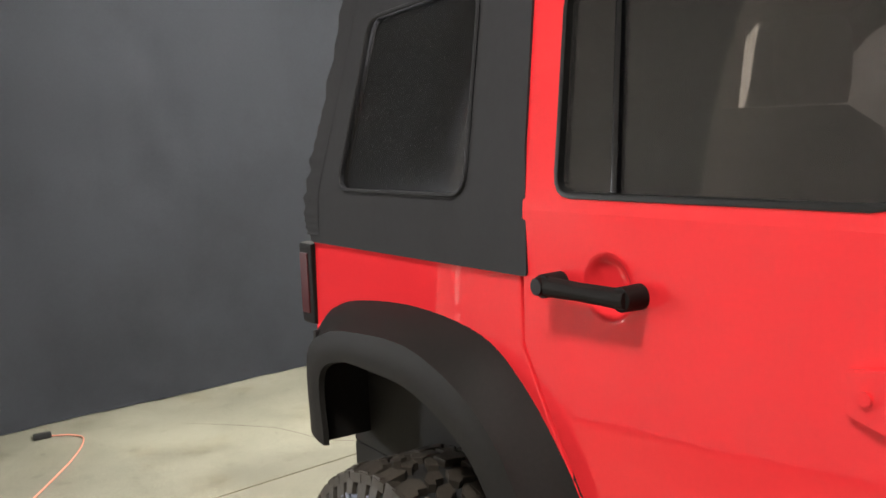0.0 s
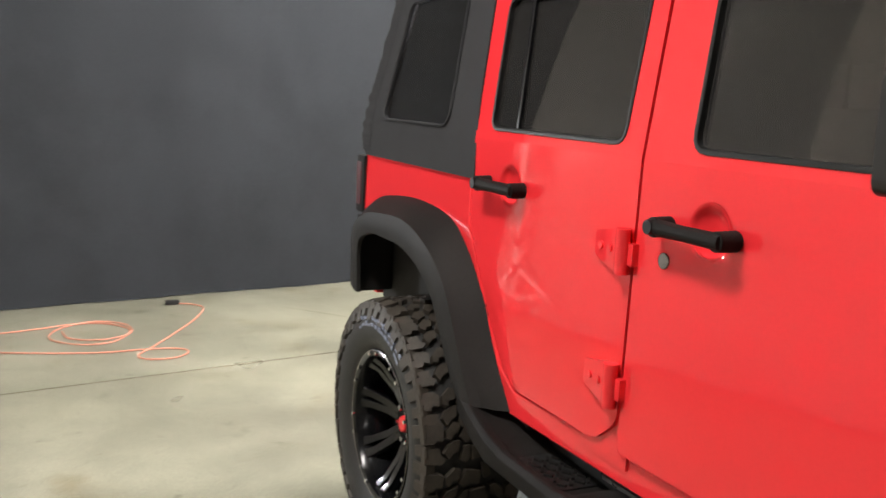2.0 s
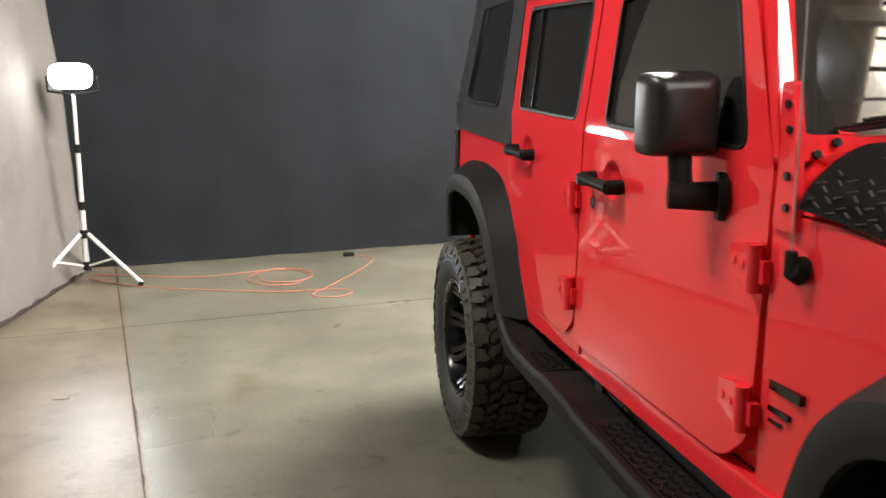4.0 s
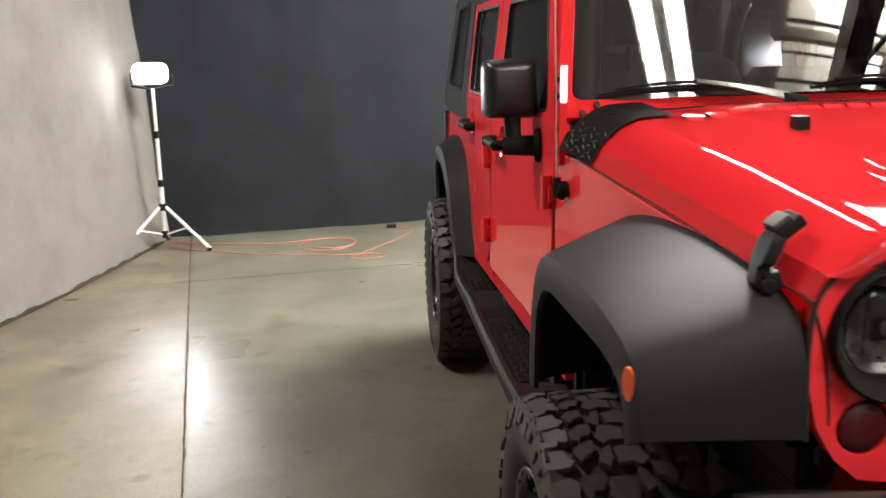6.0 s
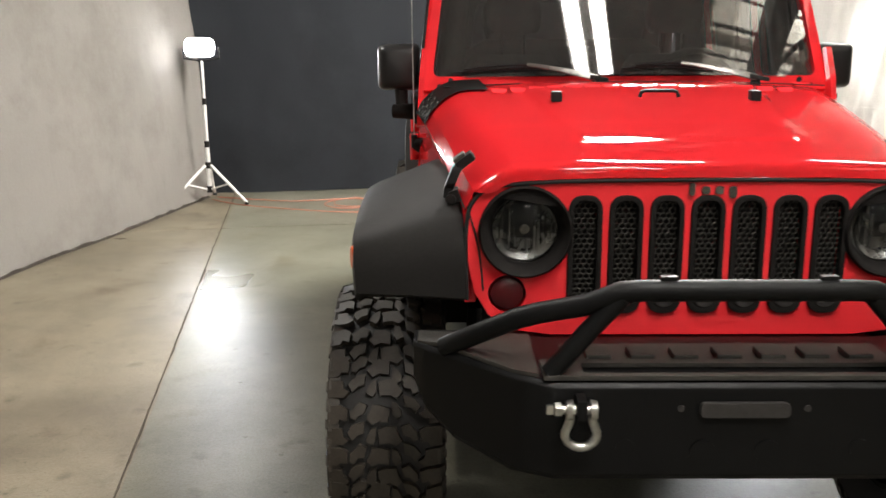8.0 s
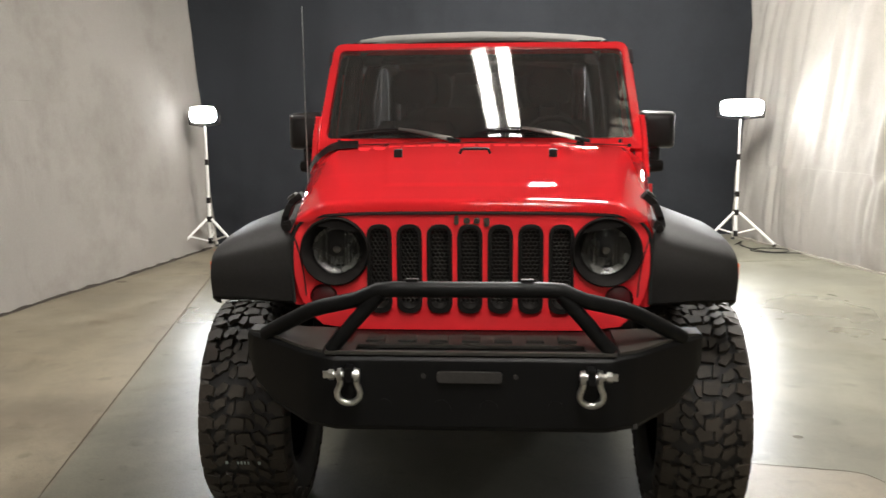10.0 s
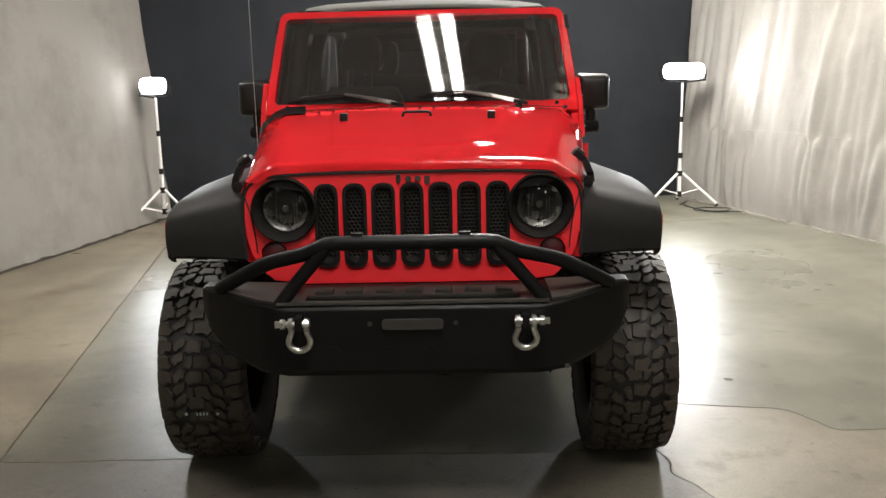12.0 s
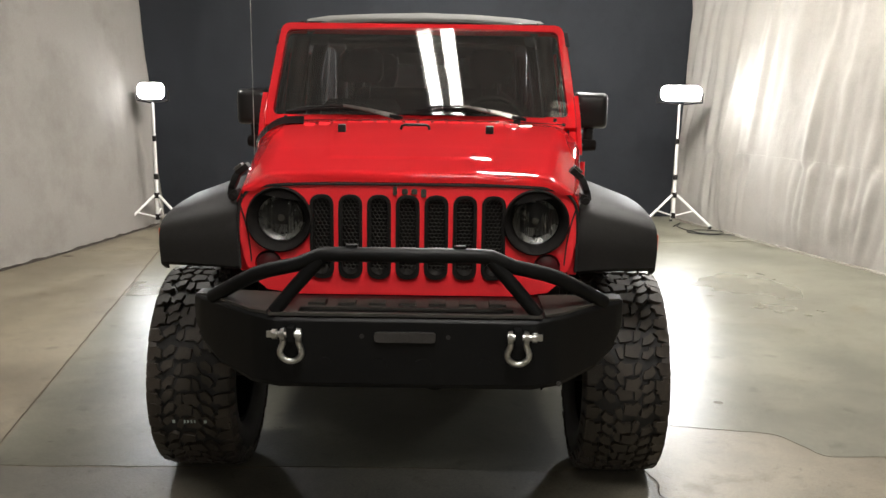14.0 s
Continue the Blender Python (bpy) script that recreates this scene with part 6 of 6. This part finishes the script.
# footman loop, emblem shapes, fender bars
bm = bmesh.new()
sweep(bm, [(-0.062, 0.17, 1.404), (-0.056, 0.172, 1.420), (-0.045, 0.175, 1.424), (0.045, 0.175, 1.424), (0.056, 0.172, 1.420), (0.062, 0.17, 1.404)], 0.006, 8)
part("hood_loop", bm, BLACK_STEEL, suv, "black hood strap loop").location.z = 0.016
for x, w_, z0, z1 in ((-0.046, 0.016, 1.218, 1.252), (-0.010, 0.022, 1.222, 1.243), (0.024, 0.022, 1.222, 1.243), (0.058, 0.020, 1.212, 1.243)):
    bm = bmesh.new()
    plate(bm, [rounded([(x - w_ / 2, z0), (x + w_ / 2, z0), (x + w_ / 2, z1), (x - w_ / 2, z1)], 0.008, 4)], lambda a, b: Vector((a, GY - 0.008, b)), (0, 0.008, 0))
    part("emblem_shape", bm, DARK_CHROME, suv, "dark chrome emblem shape", bevel=0.002)
for s in (-1, 1):
    for z, y0, y1, h in ((0.955, 0.655, 0.775, 0.020), (0.905, 0.690, 0.775, 0.012), (0.880, 0.715, 0.76, 0.008)):
        bm = bmesh.new()
        box(bm, s * (fender_x(0.72) - 0.010), s * (fender_x(0.72) + 0.0055), y0, y1, z - h / 2, z + h / 2)
        part("fender_badge_bar", bm, BLACK_GLOSS, suv, "black badge bar", bevel=0.001)

# tyre label: pale bars on one tread
bm = bmesh.new()
for q, (u, w_) in enumerate(((-0.045, 0.010), (-0.012, 0.006), (-0.002, 0.006), (0.008, 0.006), (0.018, 0.006), (0.05, 0.010))):
    a = radians(195)
    m = Matrix.Translation((-0.852 + u * 1.3, 0, 0.422)) @ Matrix.Rotation(a, 4, "X") @ Matrix.Translation((0, 0.4235, 0))
    box(bm, -w_ / 2, w_ / 2, -0.001, 0.0015, -0.006, 0.006, m)
tagged(part("tyre_label", bm, material("faded_label", (0.42, 0.50, 0.46), rough=0.6), suv, "faded pale green tyre label bars"), kind="stuff")

# ---- cabin ----
def seat(x, y, wide, name, low=0.0):
    st = new(name)
    st.parent = suv
    bm = bmesh.new()
    rings = []
    for z, yy, hw, d in ((0.98, y + 0.02, wide * 0.96, 0.075), (1.12, y + 0.05, wide, 0.08), (1.35, y + 0.10, wide, 0.07), (1.50, y + 0.14, wide * 0.92, 0.055), (1.56, y + 0.155, wide * 0.75, 0.035)):
        z -= low * (z - 0.9) / 0.66
        rings.append([Vector((x + hw * c, yy + d * e, z)) for c, e in rounded([(-1, -1), (1, -1), (1, 1), (-1, 1)], 0.35, 4)])
    loft(bm, rings)
    part("backrest", bm, SEAT, st, angle=60)
    bm = bmesh.new()
    loft(bm, [[Vector((x + wide * sc * c, y - 0.20 + 0.25 * e, z)) for c, e in rounded([(-1, -1), (1, -1), (1, 1), (-1, 1)], 0.3, 4)] for z, sc in ((0.86, 0.95), (0.93, 1.0), (0.99, 0.97), (1.01, 0.85))])
    part("seat_cushion", bm, SEAT, st, angle=60)
    for hx in ((x,) if wide < 0.3 else (x - 0.35, x + 0.35)):
        bm = bmesh.new()
        loft(bm, [[Vector((hx + 0.125 * sc * c, y + 0.16 + 0.05 * e, z)) for c, e in rounded([(-1, -1), (1, -1), (1, 1), (-1, 1)], 0.5, 4)] for z, sc in ((1.565 if wide > 0.3 else 1.605, 0.82), (1.63, 0.97), (1.69, 1.0), (1.755, 0.95), (1.79, 0.7))])
        rod(bm, (hx - 0.05, y + 0.155, 1.44), (hx - 0.05, y + 0.155, 1.60), 0.007)
        rod(bm, (hx + 0.05, y + 0.155, 1.44), (hx + 0.05, y + 0.155, 1.60), 0.007)
        part("headrest", bm, SEAT, st, angle=60)


seat(-0.37, 1.48, 0.25, "front_seat", 0.05)
seat(0.37, 1.48, 0.25, "front_seat", 0.05)
seat(0.0, 2.66, 0.62, "rear_bench", 0.0)
bm = bmesh.new()
rings = [[Vector((x, y, z)) for y, z in ((0.80, 1.10), (0.80, 1.40), (0.86, 1.445), (0.96, 1.44), (1.02, 1.38), (1.03, 1.15))] for x in (-0.72, 0.72)]
loft(bm, rings)
part("dashboard", bm, DARK, suv, bevel=0.02)
bm = bmesh.new()
ring = [Vector((0.37 + 0.185 * math.cos(a), 1.13 + 0.185 * math.sin(a) * 0.42, 1.37 + 0.185 * math.sin(a) * 0.9)) for a in [2 * math.pi * q / 28 for q in range(28)]]
sweep(bm, ring, 0.016, 8, closed=True)
for a in (0.1, 3.04, 4.7):
    rod(bm, (0.37, 1.12, 1.36), (0.37 + 0.18 * math.cos(a), 1.13 + 0.18 * math.sin(a) * 0.42, 1.37 + 0.18 * math.sin(a) * 0.9), 0.018, 0.012, n=8)
rod(bm, (0.37, 0.98, 1.30), (0.37, 1.13, 1.365), 0.04, 0.06, n=16)
part("steering_wheel", bm, DARK, suv, "dark steering wheel")
for s in (-1, 1):
    bm = bmesh.new()
    sweep(bm, curve_points([(s * 0.66, 0.93, 1.42), (s * 0.62, 1.05, 1.80), (s * 0.61, 1.15, 1.84), (s * 0.62, 1.9, 1.86), (s * 0.62, 2.6, 1.85), (s * 0.64, 2.95, 1.72), (s * 0.68, 3.25, 1.15)], 5), 0.043, 12)
    sweep(bm, curve_points([(s * 0.70, 1.86, 0.9), (s * 0.69, 1.86, 1.4), (s * 0.63, 1.86, 1.82), (s * 0.5, 1.86, 1.87), (0, 1.86, 1.88)], 5), 0.043, 12)
    part("roll_bar", bm, TRIM, suv, "padded black roll bar")
bm = bmesh.new()
box(bm, -0.74, 0.74, 0.56, 0.78, 0.75, 1.29)
box(bm, -0.64, 0.64, 0.62, 0.78, 1.29, 1.385)
part("firewall", bm, UNDER, suv)
bm = bmesh.new()
box(bm, -0.12, 0.12, 0.985, 1.0, 1.70, 1.76)
part("inner_mirror", bm, DARK, suv, bevel=0.01)

# ---- loose things on the floor ----
def cord(name, pts, r, mat_, label, n=6):
    bm = bmesh.new()
    line = curve_points([(x, y, r + 0.0045) for x, y in pts], n)
    sweep(bm, line, r, 7)
    return tagged(mesh_object(name, bm, mat_), label, "cord")


cord("extension_cord", [(-2.98, 6.12), (-2.80, 5.95), (-2.58, 5.80), (-2.1, 5.60), (-1.65, 5.47), (-1.36, 5.47), (-1.20, 5.44), (-1.15, 5.36), (-1.24, 5.26), (-1.38, 5.27), (-1.42, 5.36), (-1.30, 5.55), (-1.15, 5.80), (-0.98, 6.11), (-0.88, 6.38), (-0.92, 6.50), (-1.02, 6.56)], 0.0042, HOSE, "orange-red extension cord looped along the concrete floor")
cord("extension_cord", [(-2.96, 6.25), (-2.6, 6.12), (-2.2, 6.02), (-1.9, 6.08), (-1.72, 6.14), (-1.53, 6.12), (-1.40, 5.92), (-1.52, 5.68), (-1.70, 5.66), (-1.85, 5.82), (-1.80, 6.04), (-1.60, 6.18), (-1.42, 6.08), (-1.40, 5.86), (-1.56, 5.74), (-1.74, 5.80), (-1.78, 5.98)], 0.0042, HOSE, "coiled orange-red extension cord beside the black backdrop")
cord("lamp_cord", [(2.66, 6.60), (2.80, 6.85), (2.70, 6.55), (2.84, 6.16), (3.06, 6.12), (3.10, 6.30), (2.86, 6.36), (2.72, 6.22), (2.90, 6.06), (3.22, 6.02), (3.38, 5.62), (3.62, 5.08), (3.86, 4.42)], 0.005, TRIM, "thin dark lamp cord lying along a curtain hem")
bm = bmesh.new()
box(bm, -1.10, -1.01, 6.535, 6.575, 0.004, 0.034)
tagged(mesh_object("cord_plug", bm, TRIM, bevel=0.006), "dark cord plug lying by the backdrop", "plug")
for name, cx, cy, r, mat_, label, cat in (("tape_scrap", 2.16, 3.2, 0.042, SMEAR, "brownish scrap of tape on the floor", "scrap"), ("dried_splash", -2.72, 3.62, 0.050, SPLASH, "small pale dried splash on the floor", "stain"), ("leaf_scrap", -3.3, 4.42, 0.06, JOINT, "dark wrinkled scrap beside the curtain hem", "scrap")):
    bm = bmesh.new()
    plate(bm, [[(cx + r * (0.6 + 0.4 * noise.noise((q, cx, cy))) * math.cos(q * 0.42) * 1.3, cy + r * 0.45 * (0.6 + 0.5 * noise.noise((q, cy, cx))) * math.sin(q * 0.42)) for q in range(15)]], lambda x, y: Vector((x, y, 0.0045)), (0, 0, -0.002))
    tagged(mesh_object(name, bm, mat_, angle=20), label, cat)
